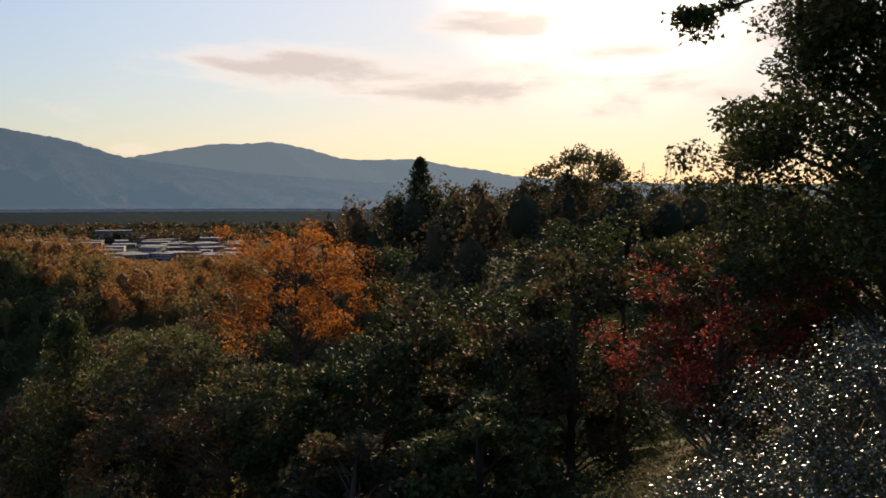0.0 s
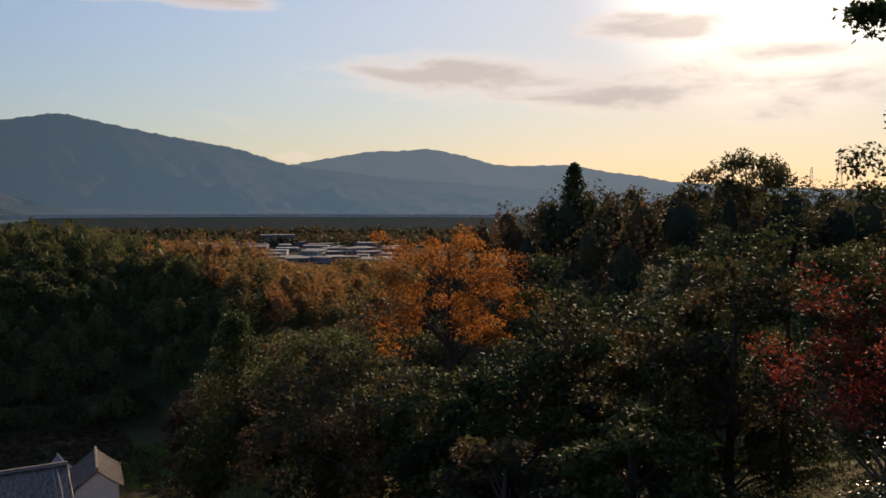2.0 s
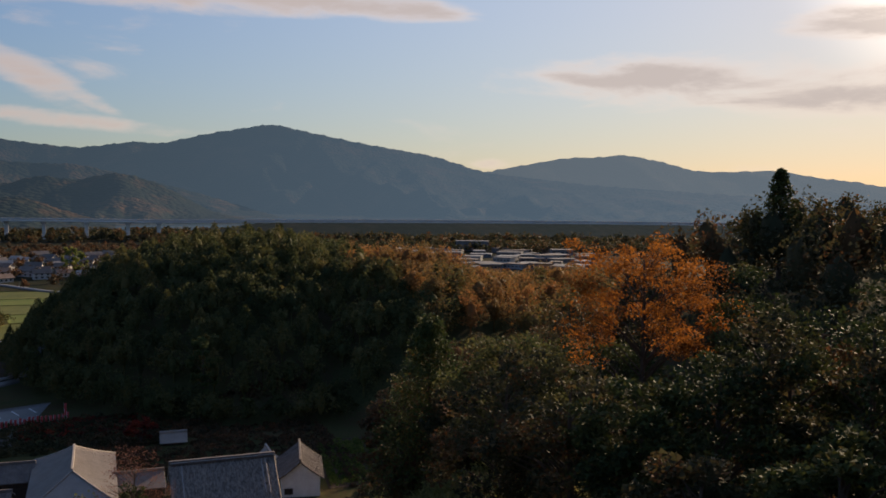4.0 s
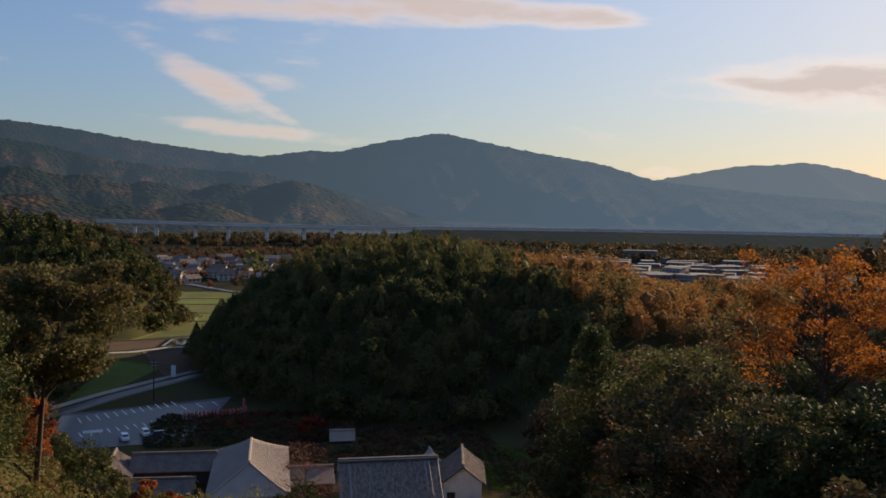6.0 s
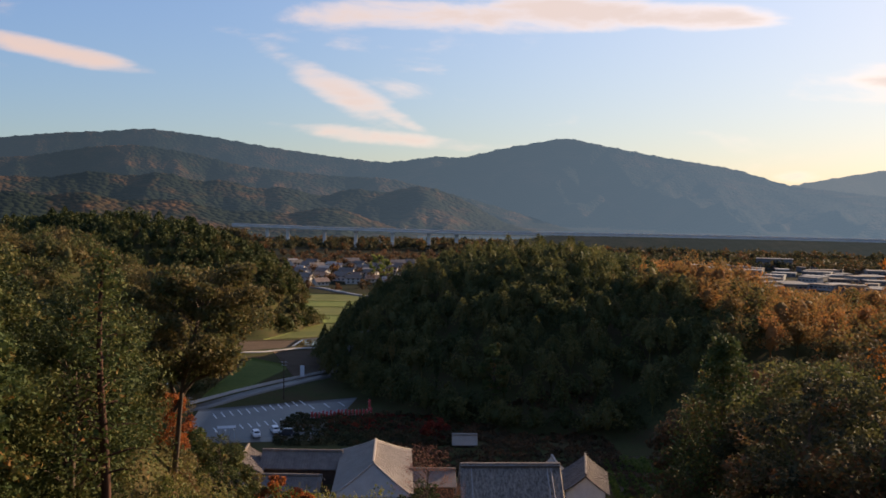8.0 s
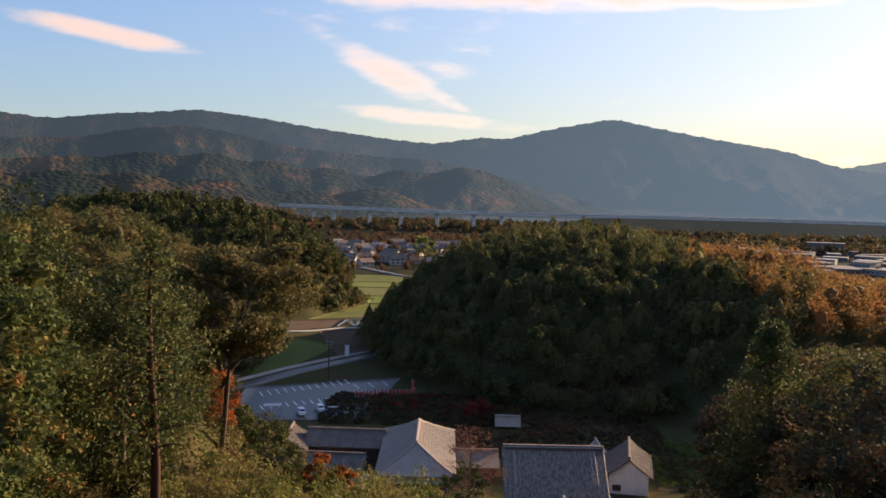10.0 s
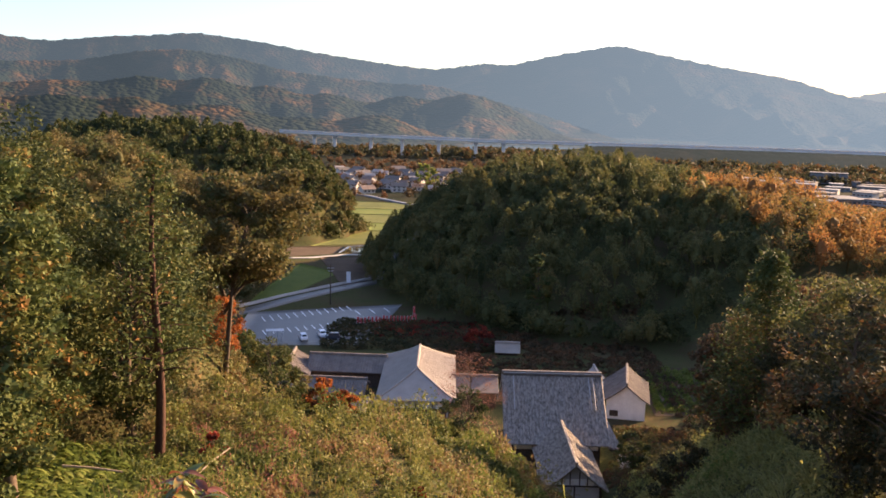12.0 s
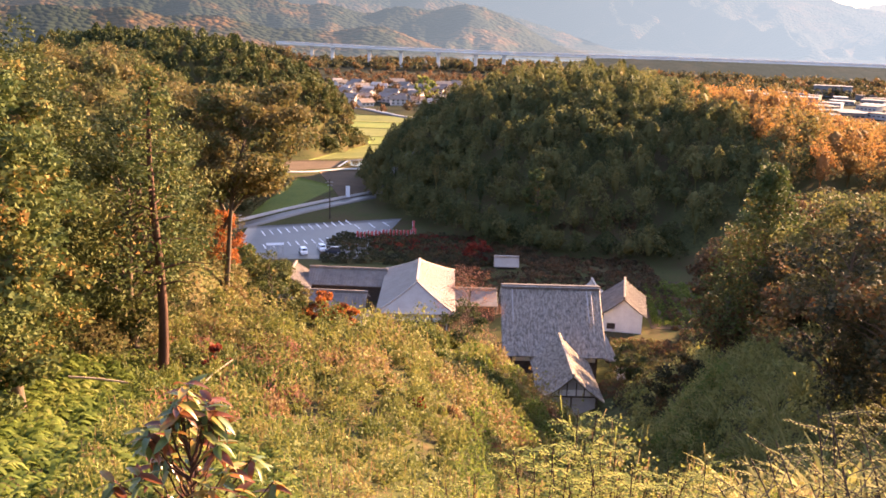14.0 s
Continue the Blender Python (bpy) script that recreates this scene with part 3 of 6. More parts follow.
def build_range(name, az0, az1, step, el_az, el, r0, ridge, r1, mat, rough, label, wide=120.0, foot=None):
    az = np.arange(az0, az1, step)
    rr = np.concatenate([np.linspace(r0, ridge, 120), np.linspace(ridge, r1, 8)[1:]])
    A, R = np.meshgrid(az, rr, indexing="ij")
    e = np.interp(A, el_az, el)
    e = (e + np.interp(A - 0.5, el_az, el) + np.interp(A + 0.5, el_az, el)) / 3
    jag = 0.02 * np.sin(A * 5.1) + 0.018 * np.sin(A * 11.7 + 1) + 0.012 * np.sin(A * 29.0) + 0.010 * np.sin(A * 53.0 + 2)
    X, Y = -np.sin(np.radians(A)) * R, np.cos(np.radians(A)) * R
    top = 50 + ridge * np.tan(np.radians(e))
    foot = np.interp(A, (-34, -9), (r0, r0 if foot is None else foot))
    t = np.clip((R - foot) / (ridge - foot), 0, 1)
    base = -14 + (top + 14) * (0.50 * t + 0.50 * t ** 1.7)
    relief = smooth(0, 0.25, t) * (1 - t) ** 0.7
    Z = base + rough * spurs(np.radians(A) * ridge, ridge - R, wide) * relief * np.clip((top + 30) / 200, 0.12, 1)
    Z = np.maximum(Z, -8 + 14 * t)
    Z = np.minimum(Z, 50 + R * np.tan(np.radians(e)) - 5 * (1 - t)) + ridge * np.radians(jag) * t ** 14
    back = np.clip((R - ridge) / (r1 - ridge), 0, 1)
    Z = np.where(R > ridge, top * (1 - back) - 14 * back, Z)
    Z = np.where(R <= r0 + 1, -16, Z)
    n, k = A.shape
    v = np.stack([X, Y, Z], -1).reshape(-1, 3)
    i, j = np.meshgrid(np.arange(n - 1), np.arange(k - 1), indexing="ij")
    f = np.stack([i * k + j, i * k + j + 1, (i + 1) * k + j + 1, (i + 1) * k + j], -1).reshape(-1, 4)
    ob = part(name, quads_mesh(name, v, f[:, ::-1], mat, smooth=True))
    return tagged(ob, label, "mountains", kind="structure")


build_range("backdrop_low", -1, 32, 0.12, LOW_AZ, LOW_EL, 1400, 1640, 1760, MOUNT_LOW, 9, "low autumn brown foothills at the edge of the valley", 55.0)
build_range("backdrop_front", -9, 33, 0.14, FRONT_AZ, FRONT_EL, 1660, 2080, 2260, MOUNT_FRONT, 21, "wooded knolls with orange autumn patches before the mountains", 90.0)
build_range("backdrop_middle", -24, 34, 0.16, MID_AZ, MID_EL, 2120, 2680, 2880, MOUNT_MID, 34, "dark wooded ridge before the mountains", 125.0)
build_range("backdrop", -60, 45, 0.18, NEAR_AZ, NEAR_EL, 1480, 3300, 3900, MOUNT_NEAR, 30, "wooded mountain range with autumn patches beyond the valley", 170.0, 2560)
build_range("backdrop_far", -110, -14, 0.3, FAR_AZ, FAR_EL, 3300, 4400, 4700, MOUNT_FAR, 30, "wooded ridge in pale blue haze far behind the valley", 200.0)


# ---- woods ----
def scatter(rng, n, x0, x1, y0, y1, test, apart):
    """Up to n places in a rectangle that pass the test, none closer together than apart."""
    out = []
    tries = 0
    cell = {}
    while len(out) < n and tries < n * 30:
        tries += 1
        x, y = rng.uniform(x0, x1), rng.uniform(y0, y1)
        key = (int(x // apart), int(y // apart))
        if any((x - a) ** 2 + (y - b) ** 2 < apart * apart for i in (-1, 0, 1) for j in (-1, 0, 1) for a, b in cell.get((key[0] + i, key[1] + j), ())):
            continue
        if test(x, y):
            cell.setdefault(key, []).append((x, y))
            out.append((x, y))
    return out


def wood(name, places, mat, rng, height, radius, leaves, leaf, label, conifer=0.3):
    """A wood nobody could count: uneven crowns with a dark body and many leaf clumps."""
    vs, fs, ts, n = [], [], [], 0
    for x, y in places:
        g = float(land(x, y))
        h, r = height * rng.uniform(0.7, 1.25), radius * rng.uniform(0.75, 1.3)
        tint = rng.uniform(0, 1)
        cone = rng.uniform() < conifer
        c = np.array([x, y, g + h * 0.52])
        rz = h * (0.52 if cone else 0.48)
        chunk = [core_arrays(c - (0, 0, 0.15 * rz), r * (0.30 if cone else 0.36), rz * 0.48, rng)]
        if cone:
            d = unit(rng, leaves)
            d[:, 2] = np.abs(d[:, 2]) * 1.1 - 0.42
            p = d * rng.uniform(0.72, 1.08, leaves)[:, None] * (r, r, rz)
            q = np.clip((p[:, 2] + rz) / (2 * rz), 0, 1)
            p[:, :2] *= (1.25 * (1 - q) ** 0.8 + 0.08)[:, None]
        else:
            # several boughs, each a loose cluster of its own
            m = 9
            o = unit(rng, m) * rng.uniform(0.35, 0.8, m)[:, None] * (r, r, rz)
            o[:, 2] = np.abs(o[:, 2]) * 1.3 - 0.5 * rz
            b = rng.uniform(0.34, 0.62, m) * r
            k = rng.integers(0, m, leaves)
            d = unit(rng, leaves)
            d[:, 2] = d[:, 2] * 0.8 + 0.15
            p = o[k] + d * (b[k] * rng.uniform(0.6, 1.05, leaves))[:, None]
        chunk.append(leaf_arrays(c + p, leaf, rng, 0.25))
        if g > 0:
            chunk.append(tube_arrays([(x, y, g - 0.5), (x, y, g + h * 0.5)], (0.22, 0.12), 4))
        v, f = join_arrays(chunk)
        vs.append(v), fs.append(np.where(f >= 0, f + n, -1))
        ts.append(np.clip(np.full(len(v), tint) + rng.normal(0, 0.05, len(v)), 0, 1))
        n += len(v)
    ob = part(name, quads_mesh(name, np.concatenate(vs), np.concatenate(fs), mat, np.concatenate(ts)))
    return tagged(ob, label, "woods", kind="stuff")


def in_dome(cx, cy, ax, ay, lim=1.0):
    return lambda x, y: ((x - cx) / ax) ** 2 + ((y - cy) / ay) ** 2 < lim


rng = np.random.default_rng(11)
wood("hill_wood", scatter(rng, 640, -30, 120, 185, 318, lambda x, y: in_dome(46, 295, 72, 104)(x, y) and not in_dome(98, 248, 26, 52)(x, y) and not in_dome(132, 240, 62, 56)(x, y), 4.2),
     L_HILL, rng, 10, 3.4, 720, 0.30, "dense dark evergreen wood on the rounded hill", 0.45)
wood("autumn_wood", scatter(rng, 300, 48, 220, 165, 290, lambda x, y: in_dome(98, 248, 30, 60)(x, y) or (x > 74 and in_dome(132, 240, 90, 82)(x, y)), 6.2),
     L_AUTUMN, rng, 11.5, 5.2, 900, 0.34, "orange and brown autumn wood beside the dark hill", 0.0)
wood("valley_wood", scatter(rng, 380, -205, -38, 332, 415, in_dome(-129, 400, 91, 65), 5.0),
     L_DARK, rng, 9, 3.6, 300, 0.52, "green conifer wood on the hill across the fields", 0.5)
wood("hill_edge_wood", scatter(rng, 210, -90, -36, 336, 470, in_dome(-129, 400, 92.5, 66), 3.3),
     L_OLIVE, rng, 7, 3.4, 190, 0.55, "green trees along the foot of the hill across the fields", 0.3)
wood("brown_wood", scatter(rng, 260, -143, -50, 172, 290, in_dome(-97, 238, 47, 66), 4.8),
     L_OLIVE, rng, 8, 3.6, 480, 0.38, "olive brown broadleaf wood on the near valley side", 0.0)
wood("shoulder_wood", scatter(rng, 200, 34, 130, 52, 150, lambda x, y: y - 0.25 * x < 135 and x * 0.75 > 26 + 0.12 * y, 5.2),
     L_WOOD, rng, 11, 3.8, 620, 0.27, "shaded mixed wood on the hill shoulder", 0.04)
wood("plain_wood", scatter(rng, 1500, 60, 1000, 500, 1190, lambda x, y: math.hypot(x, y) > 700 and (x < 235 or x > 500 or math.hypot(x, y) > 930) and math.hypot(x, y) < 1110 and x > 0.05 * y, 11),
     L_WOOD, rng, 9, 8.0, 60, 1.6, "far woods on the valley floor below the motorway", 0.2)
wood("village_wood", scatter(rng, 420, -320, 70, 600, 1180, lambda x, y: 880 < math.hypot(x, y) < 1060 or (x > -25 and 690 < y < 900) or (y < 880 and rng.uniform() < 0.5), 11),
     L_BROWN, rng, 7, 4.6, 110, 0.9, "brown autumn trees round the village", 0.1)
rng = np.random.default_rng(71)
by_az = lambda a0, a1, r0, r1: (lambda x, y: a0 < math.degrees(math.atan2(-x, y)) < a1 and r0 < math.hypot(x, y) < r1)
wood("viaduct_wood", scatter(rng, 260, -330, 220, 1080, 1400, by_az(-9, 12.5, 1150, 1390), 16),
     L_WOOD, rng, 11, 8.0, 90, 1.7, "brown autumn wood below the viaduct", 0.1)
wood("foothill_wood", scatter(rng, 50, -480, -230, 1180, 1420, by_az(10.0, 14.5, 1300, 1440), 15),
     L_WOOD, rng, 23, 14, 150, 2.4, "wooded foothill where the viaduct ends", 0.0)
wood("embankment_wood", scatter(rng, 380, 40, 820, 760, 1160, by_az(-44, -3, 1060, 1128), 12),
     L_WOOD, rng, 13, 9.0, 100, 1.8, "dark trees along the motorway embankment", 0.2)


# ---- single trees ----
def tree(name, x, y, height, spread, mat, bark, label, seed, bare=0.35, leaf=0.16, leaves=9000, clumps=46, girth=0.2, shape="broad", lean=(0, 0), group="", sink=0.3, category="tree", clump=0.0):
    rng = np.random.default_rng(seed)
    g = float(land(x, y)) - sink
    ob = thing(name, pose(x, y, g), label, category, group)
    top = np.array([lean[0], lean[1], height])
    steps = np.linspace(0, 1, 9)
    crowned = 0.96 if shape == "cone" else 0.82
    spine = np.stack([top[0] * steps ** 1.5 + 0.12 * np.sin(steps * 7 + seed), top[1] * steps ** 1.5 + 0.12 * np.cos(steps * 5 + seed), height * crowned * steps], 1)
    low = bare * height
    cs = []
    for i in range(clumps):
        q = (i + 0.5) / clumps
        if shape == "cone":
            z = low + (height - low) * q
            rad = spread * (1.02 - q) ** 0.85
            a = i * 2.4
            k = rng.uniform(0.45, 1.0)
            cs.append((math.cos(a) * rad * k, math.sin(a) * rad * k, z - 0.25 * rad * k, 0.20 * spread + 0.28 * rad))
        else:
            d = unit(rng, 1)[0]
            k = rng.uniform(0.45, 1.0) ** 0.6
            if clump:
                # clumps gathered along uneven boughs
                b = i % 17
                d = np.array([math.cos(b * 2.4), math.sin(b * 2.4), -0.8 + 0.105 * b])
                d *= (0.80 + 0.32 * math.sin(b * 5.3 + seed) ** 2) / max(1.0, np.linalg.norm(d))
                d += rng.normal(0, 0.13, 3)
                k = rng.uniform(0.35, 1.0) ** 0.6
            mid, half = (low + height) / 2, (height - low) / 2
            cs.append((d[0] * spread * k, d[1] * spread * k, mid + d[2] * half * k, spread * (clump * rng.uniform(0.6, 1.25) if clump else rng.uniform(0.2, 0.34))))
    cs = np.array(cs)
    bend = np.interp(cs[:, 2], [0, height], [0, 1]) ** 1.5
    cs[:, 0] += lean[0] * bend
    cs[:, 1] += lean[1] * bend
    twigs, limbs = [], []
    big = range(len(cs)) if leaves >= 5000 else []
    for k, c in enumerate(cs):
        if clumps >= 60 and k % 2:
            continue
        if shape == "cone":
            z0 = max(c[2] - 0.1, low * 0.9)
        else:
            z0 = max(low * 0.75, c[2] - 0.55 * math.hypot(c[0], c[1]) - 0.5)
        z0 = min(z0, height * (crowned - 0.03))
        s = np.array([np.interp(z0, spine[:, 2], spine[:, q]) for q in range(3)])
        e = c[:3]
        mid = (s + e) / 2 + np.array([0, 0, 0.10 * np.linalg.norm(e - s)])
        w = girth * 0.32 * (1.1 - z0 / height) + 0.015
        (limbs if k in big else twigs).append(tube_arrays([s, mid, e], (w, w * 0.6, 0.012), 5))
    stem = join_arrays([tube_arrays(spine, girth * (1.15 - steps) ** 0.8 + 0.01, 9)] + twigs)
    trunk = part("trunk", quads_mesh("trunk", *stem, bark, smooth=True), ob)
    for v, f in limbs:
        part("limb", quads_mesh("limb", v, f, bark, smooth=True), trunk)
    if leaves:
        per = leaves // len(cs)
        pts, ts = [], []
        for c in cs:
            d = unit(rng, per)
            k = rng.uniform(0.25, 1.0, per) ** 0.6
            squash = (1, 1, 0.62)
            pts.append(c[:3] + d * (k * c[3])[:, None] * squash)
            ts.append(np.full(per, rng.uniform(0, 1)))
        v, f = leaf_arrays(np.concatenate(pts), leaf, rng, 0.35)
        t = np.repeat(np.concatenate(ts), 3)
        part("crown", quads_mesh("crown", v, f, mat, t), ob)
    return ob


# the maples and dark trees on the shoulder
def rising(az, d, el):
    """Place at an azimuth and distance, and the height of a tree whose top stands at that elevation from the eye."""
    tx, ty = -math.sin(radians(az)) * d, math.cos(radians(az)) * d
    return tx, ty, 50 + d * math.tan(radians(el)) - float(land(tx, ty)) + 0.3


tree("orange_maple", *rising(-33.4, 60, -0.9), 5.6, L_ORANGE, BARK, "tall maple in glowing orange autumn leaf", 3, 0.36, 0.10, 17000, 130, 0.22, clump=0.19)
tree("red_maple", *rising(-59.8, 30, -2.6), 3.5, L_RED, BARK, "red autumn maple before the dark tree", 4, 0.12, 0.06, 13000, 120, 0.12, clump=0.19)
tree("dark_oak", *rising(-69.6, 31, 22), 5.0, L_DARK, BARK, "large dark evergreen oak standing against the light", 5, 0.05, 0.105, 66000, 220, 0.34, clump=0.28)
tree("dark_oak", 27.5, 7.6, 20.0, 5.0, L_DARK, BARK, "dark evergreen oak behind the shrubs", 15, 0.05, 0.13, 30000, 110, 0.3)
tree("side_oak", *rising(-60.4, 36, 5.2), 3.4, L_DARK, BARK, "smaller dark evergreen beside the large oak", 25, 0.1, 0.10, 24000, 80, 0.2)
for az, d, el, r, k in ((-71.0, 37, 1.0, 4.2, 26), (-66.0, 40, -1.0, 4.0, 27), (-61.5, 42, -3.5, 4.0, 28)):
    tree("shade_tree", *rising(az, d, el), r, L_DARK, BARK, "dark tree in the shade behind the oak", k, 0.05, 0.14, 9000, 50, 0.2, group="shaded trees")
# the oak's long bough with hanging leaves
oak = bpy.data.objects["dark_oak"]
ox, oy, oz = oak.matrix_basis.translation
bough = [Vector((az_el(a, e) * d)) + Vector((-ox, -oy, 50 - oz)) for a, e, d in ((-66.5, 10.3, 30), (-64.2, 11.2, 29.5), (-62, 11.1, 29), (-59.8, 10.4, 28.6), (-57.9, 9.9, 28.4))]
limb = part("limb", quads_mesh("limb", *tube_arrays(bough, (0.16, 0.12, 0.07, 0.04, 0.015), 6), BARK, smooth=True), oak)
rng = np.random.default_rng(8)
spray = []
for b, n, w in ((bough[4], 620, 0.55), (bough[3], 90, 0.3), (bough[1], 420, 0.6)):
    q = rng.normal(size=(n, 3)) * (w * 0.55, w * 0.55, w * 0.45)
    q[:, 2] = -np.abs(q[:, 2]) * 1.3 + 0.25
    spray.append(np.array(b) + q)
v, f = leaf_arrays(np.concatenate(spray), 0.11, rng, 0.1)
part("leaves", quads_mesh("leaves", v, f, L_DARK, np.full(len(v), 0.5)), limb)
tree("fir", *rising(-41.2, 110, 1.5), 2.9, L_DARK, BARK, "dark fir rising above the wood", 6, 0.4, 0.22, 3600, 34, 0.25, "cone")
tree("round_tree", *rising(-51.4, 110, 2.2), 5.0, L_OLIVE, BARK, "round open crowned tree on the skyline", 7, 0.58, 0.22, 4600, 60, 0.22)
for k, (az, d, el, r, mt) in enumerate([(-29, 41, -9.5, 3.6, L_WOOD), (-33.5, 38, -11, 3.4, L_DARK), (-38, 40, -8.5, 3.6, L_DARK), (-42, 43, -6.0, 3.8, L_WOOD), (-46.5, 42, -4.5, 3.8, L_DARK), (-51, 40, -4.0, 3.6, L_WOOD),
                                            (-25, 46, -9.5, 3.8, L_WOOD), (-45, 31, -13, 2.8, L_DARK), (-37, 30, -15.5, 2.6, L_WOOD), (-41, 60, -3.0, 4.2, L_DARK), (-49, 58, -1.5, 4.2, L_DARK), (-54, 46, -2.0, 4.0, L_DARK)]):
    tx, ty = -math.sin(radians(az)) * d, math.cos(radians(az)) * d
    tree("shade_tree", tx, ty, max(4.0, 50 + d * math.tan(radians(el)) - float(land(tx, ty))), r, mt, BARK, "dark tree in the shade of the hill shoulder", 200 + k, 0.05, 0.14, 8500, 50, 0.2, group="shaded trees")
# the gully's edge
for k, (tx, ty, th, r) in enumerate([(23.5, 84, 9, 3.0), (27.5, 70, 9, 3.2), (30, 92, 11, 3.4), (28, 60, 8, 3.0)]):
    tree("gully_tree", tx, ty, th, r, (L_WOOD, L_BROWN)[k % 2], BARK, "low brown leaved tree in the gully", 240 + k, 0.02, 0.17, 6000, 44, 0.16, group="gully trees")
for k, (az, d, el, r, mt, shape, words) in enumerate([
        (-20.0, 75, -7.9, 5.0, L_GREENGOLD, "cone", "tall tree with green and brown autumn leaves"), (-25.6, 61, -8.6, 4.6, L_HILL, "broad", "tall dark pine with tufted green foliage"),
        (-21.9, 88, -9.6, 4.6, L_BROWN, "broad", "tall brown leaved tree at the edge of the gully"), (-30.5, 70, -8.8, 4.8, L_DARK, "broad", "tall dark tree at the edge of the gully"),
        (-28.4, 84, -8.2, 4.8, L_WOOD, "broad", "tall brown leaved tree at the edge of the gully"), (-23.7, 101, -8.6, 5.0, L_WOOD, "broad", "tall brown leaved tree at the edge of the gully"),
        (-18.3, 80, -11.5, 3.4, L_BROWN, "broad", "brown leaved tree at the edge of the gully"), (-22.8, 70, -11.5, 3.6, L_WOOD, "broad", "dark tree at the edge of the gully")]):
    tree("mixed_tree", *rising(az, d, el), r, mt, BARK, words, 41 + k, 0.2, 0.15, 15000, 80, 0.26, shape)
# a pale tree standing before the dark hill
tree("pale_tree", 21.4, 205.0, 19.2 - float(land(21.4, 205.0)), 3.4, L_GREENGOLD, BARK, "pale yellow green tree before the dark wooded hill", 17, 0.2, 0.3, 3000, 36, 0.18)
tree("blossom_shrub", 25.8, 117.0, 3.2, 1.9, L_WHITE, BARK, "low shrub with pale seed heads beside the hall", 18, 0.1, 0.10, 900, 34, 0.05, category="shrub")
# the spur
for ox, oy, oh, orad, s in ((-17.6, 70.5, 6.0, 1.9, 19), (-8.6, 61.5, 31.6 - float(land(-8.6, 61.5)), 1.3, 21), (-7.2, 61.8, 30.8 - float(land(-7.2, 61.8)), 1.2, 22)):
    tree("orange_shrub", ox, oy, oh, orad, L_RUSSET, BARK, "small tree in orange leaf behind the scrub", s, 0.1, 0.12, 2600, 34, 0.08, category="shrub", group="orange shrubs")
for k, (tx, ty, th, r) in enumerate([(-12.4, 63.0, 34.4, 2.0), (-11.0, 60.0, 33.0, 1.6), (1.5, 62.0, 31.2, 1.7)]):
    tree("round_shrub", tx, ty, th - float(land(tx, ty)), r, L_DARK, BARK, "round dark green shrub on the crest of the slope", 280 + k, 0.0, 0.09, 3500, 30, 0.06, category="shrub", group="crest shrubs")
for k, (tx, ty, th, r) in enumerate([(43, 118, 17, 4.6), (49, 127, 18, 4.8), (56, 121, 18, 4.8), (46, 137, 18, 4.8), (55, 138, 19, 5.0), (63, 131, 19, 5.0), (52, 149, 17, 4.8), (64, 146, 18, 5.0)]):
    tree("hillside_tree", tx, ty, th, r, (L_DARK, L_WOOD, L_BROWN)[k % 3], BARK, "tall dark tree beside the temple yard", 260 + k, 0.06, 0.26, 5000, 40, 0.24, group="trees beside the temple")
tree("pine", -13.9, 42.8, 15.6, 2.9, L_GREENGOLD, BARK_RED, "tall slender pine with a bare reddish trunk", 12, 0.36, 0.12, 3800, 80, 0.24, "cone")
tree("spreading_tree", -16.9, 67.9, 16.5, 5.2, L_OLIVE, BARK, "broad evergreen with a forked bare trunk", 13, 0.44, 0.18, 22000, 70, 0.20, lean=(2.2, 0))
spread = bpy.data.objects["spreading_tree"]
for pts in ([(0.05, 0, 5.0), (0.9, 0.1, 6.6), (2.4, 0.2, 8.4), (4.4, 0.4, 10.0)], [(1.6, 0.1, 7.4), (3.0, -0.3, 8.0), (5.2, -0.5, 9.0)], [(0.1, 0, 6.4), (-0.7, 0.2, 8.2), (-1.6, 0.3, 10.6)]):
    part("limb", quads_mesh("limb", *tube_arrays(pts, np.linspace(0.15, 0.05, len(pts)), 7), BARK, smooth=True), spread)
for k, (x, y, h, r, mt, s) in enumerate([(-19.5, 40, 15, 4.0, L_DARK, 11), (-22.5, 41, 16.5, 4.2, L_DARK, 12), (-27, 45, 18, 4.6, L_DARK, 13), (-17.5, 49, 13.5, 3.8, L_DARK, 14), (-31, 56, 18, 5.0, L_DARK, 15), (-20.5, 66, 14, 4.0, L_OLIVE, 16), (-24, 75, 13, 4.6, L_OLIVE, 17), (-30, 84, 13, 4.8, L_OLIVE, 18), (-18.5, 28.5, 13.5, 3.2, L_GREENGOLD, 19), (-14.4, 26.4, 50.3 - float(land(-14.4, 26.4)), 2.7, L_GREENGOLD, 31), (-16.8, 33.5, 48.8 - float(land(-16.8, 33.5)), 2.9, L_GREENGOLD, 32), (-21, 44, 17, 4.2, L_DARK, 1), (-25, 50, 18, 4.6, L_DARK, 2), (-23, 36, 18.5, 4.2, L_DARK, 3), (-28, 62, 16, 4.6, L_DARK, 4),
                                      (-19, 56, 14, 4.0, L_DARK, 5), (-19.5, 33, 14, 3.6, L_DARK, 6), (-33, 74, 14, 4.8, L_OLIVE, 7), (-25, 86, 14, 4.8, L_OLIVE, 8), (-36, 95, 13, 4.8, L_OLIVE, 9), (-29, 105, 12, 4.5, L_OLIVE, 10)]):
    tree("spur_tree", x, y, h, r, mt, BARK, "leafy evergreen of the wood on the spur" if mt is not L_GREENGOLD else "evergreen with yellowing leaves on the spur", 20 + s, 0.06, 0.115, 25000, 110, 0.26, group="trees of the spur")
tree("bare_tree", 2.6, 80.0, 28.8 - float(land(2.6, 80.0)), 3.0, L_PINK, BARK, "nearly bare tree with a haze of withered pinkish leaves", 31, 0.3, 0.06, 3600, 90, 0.13)


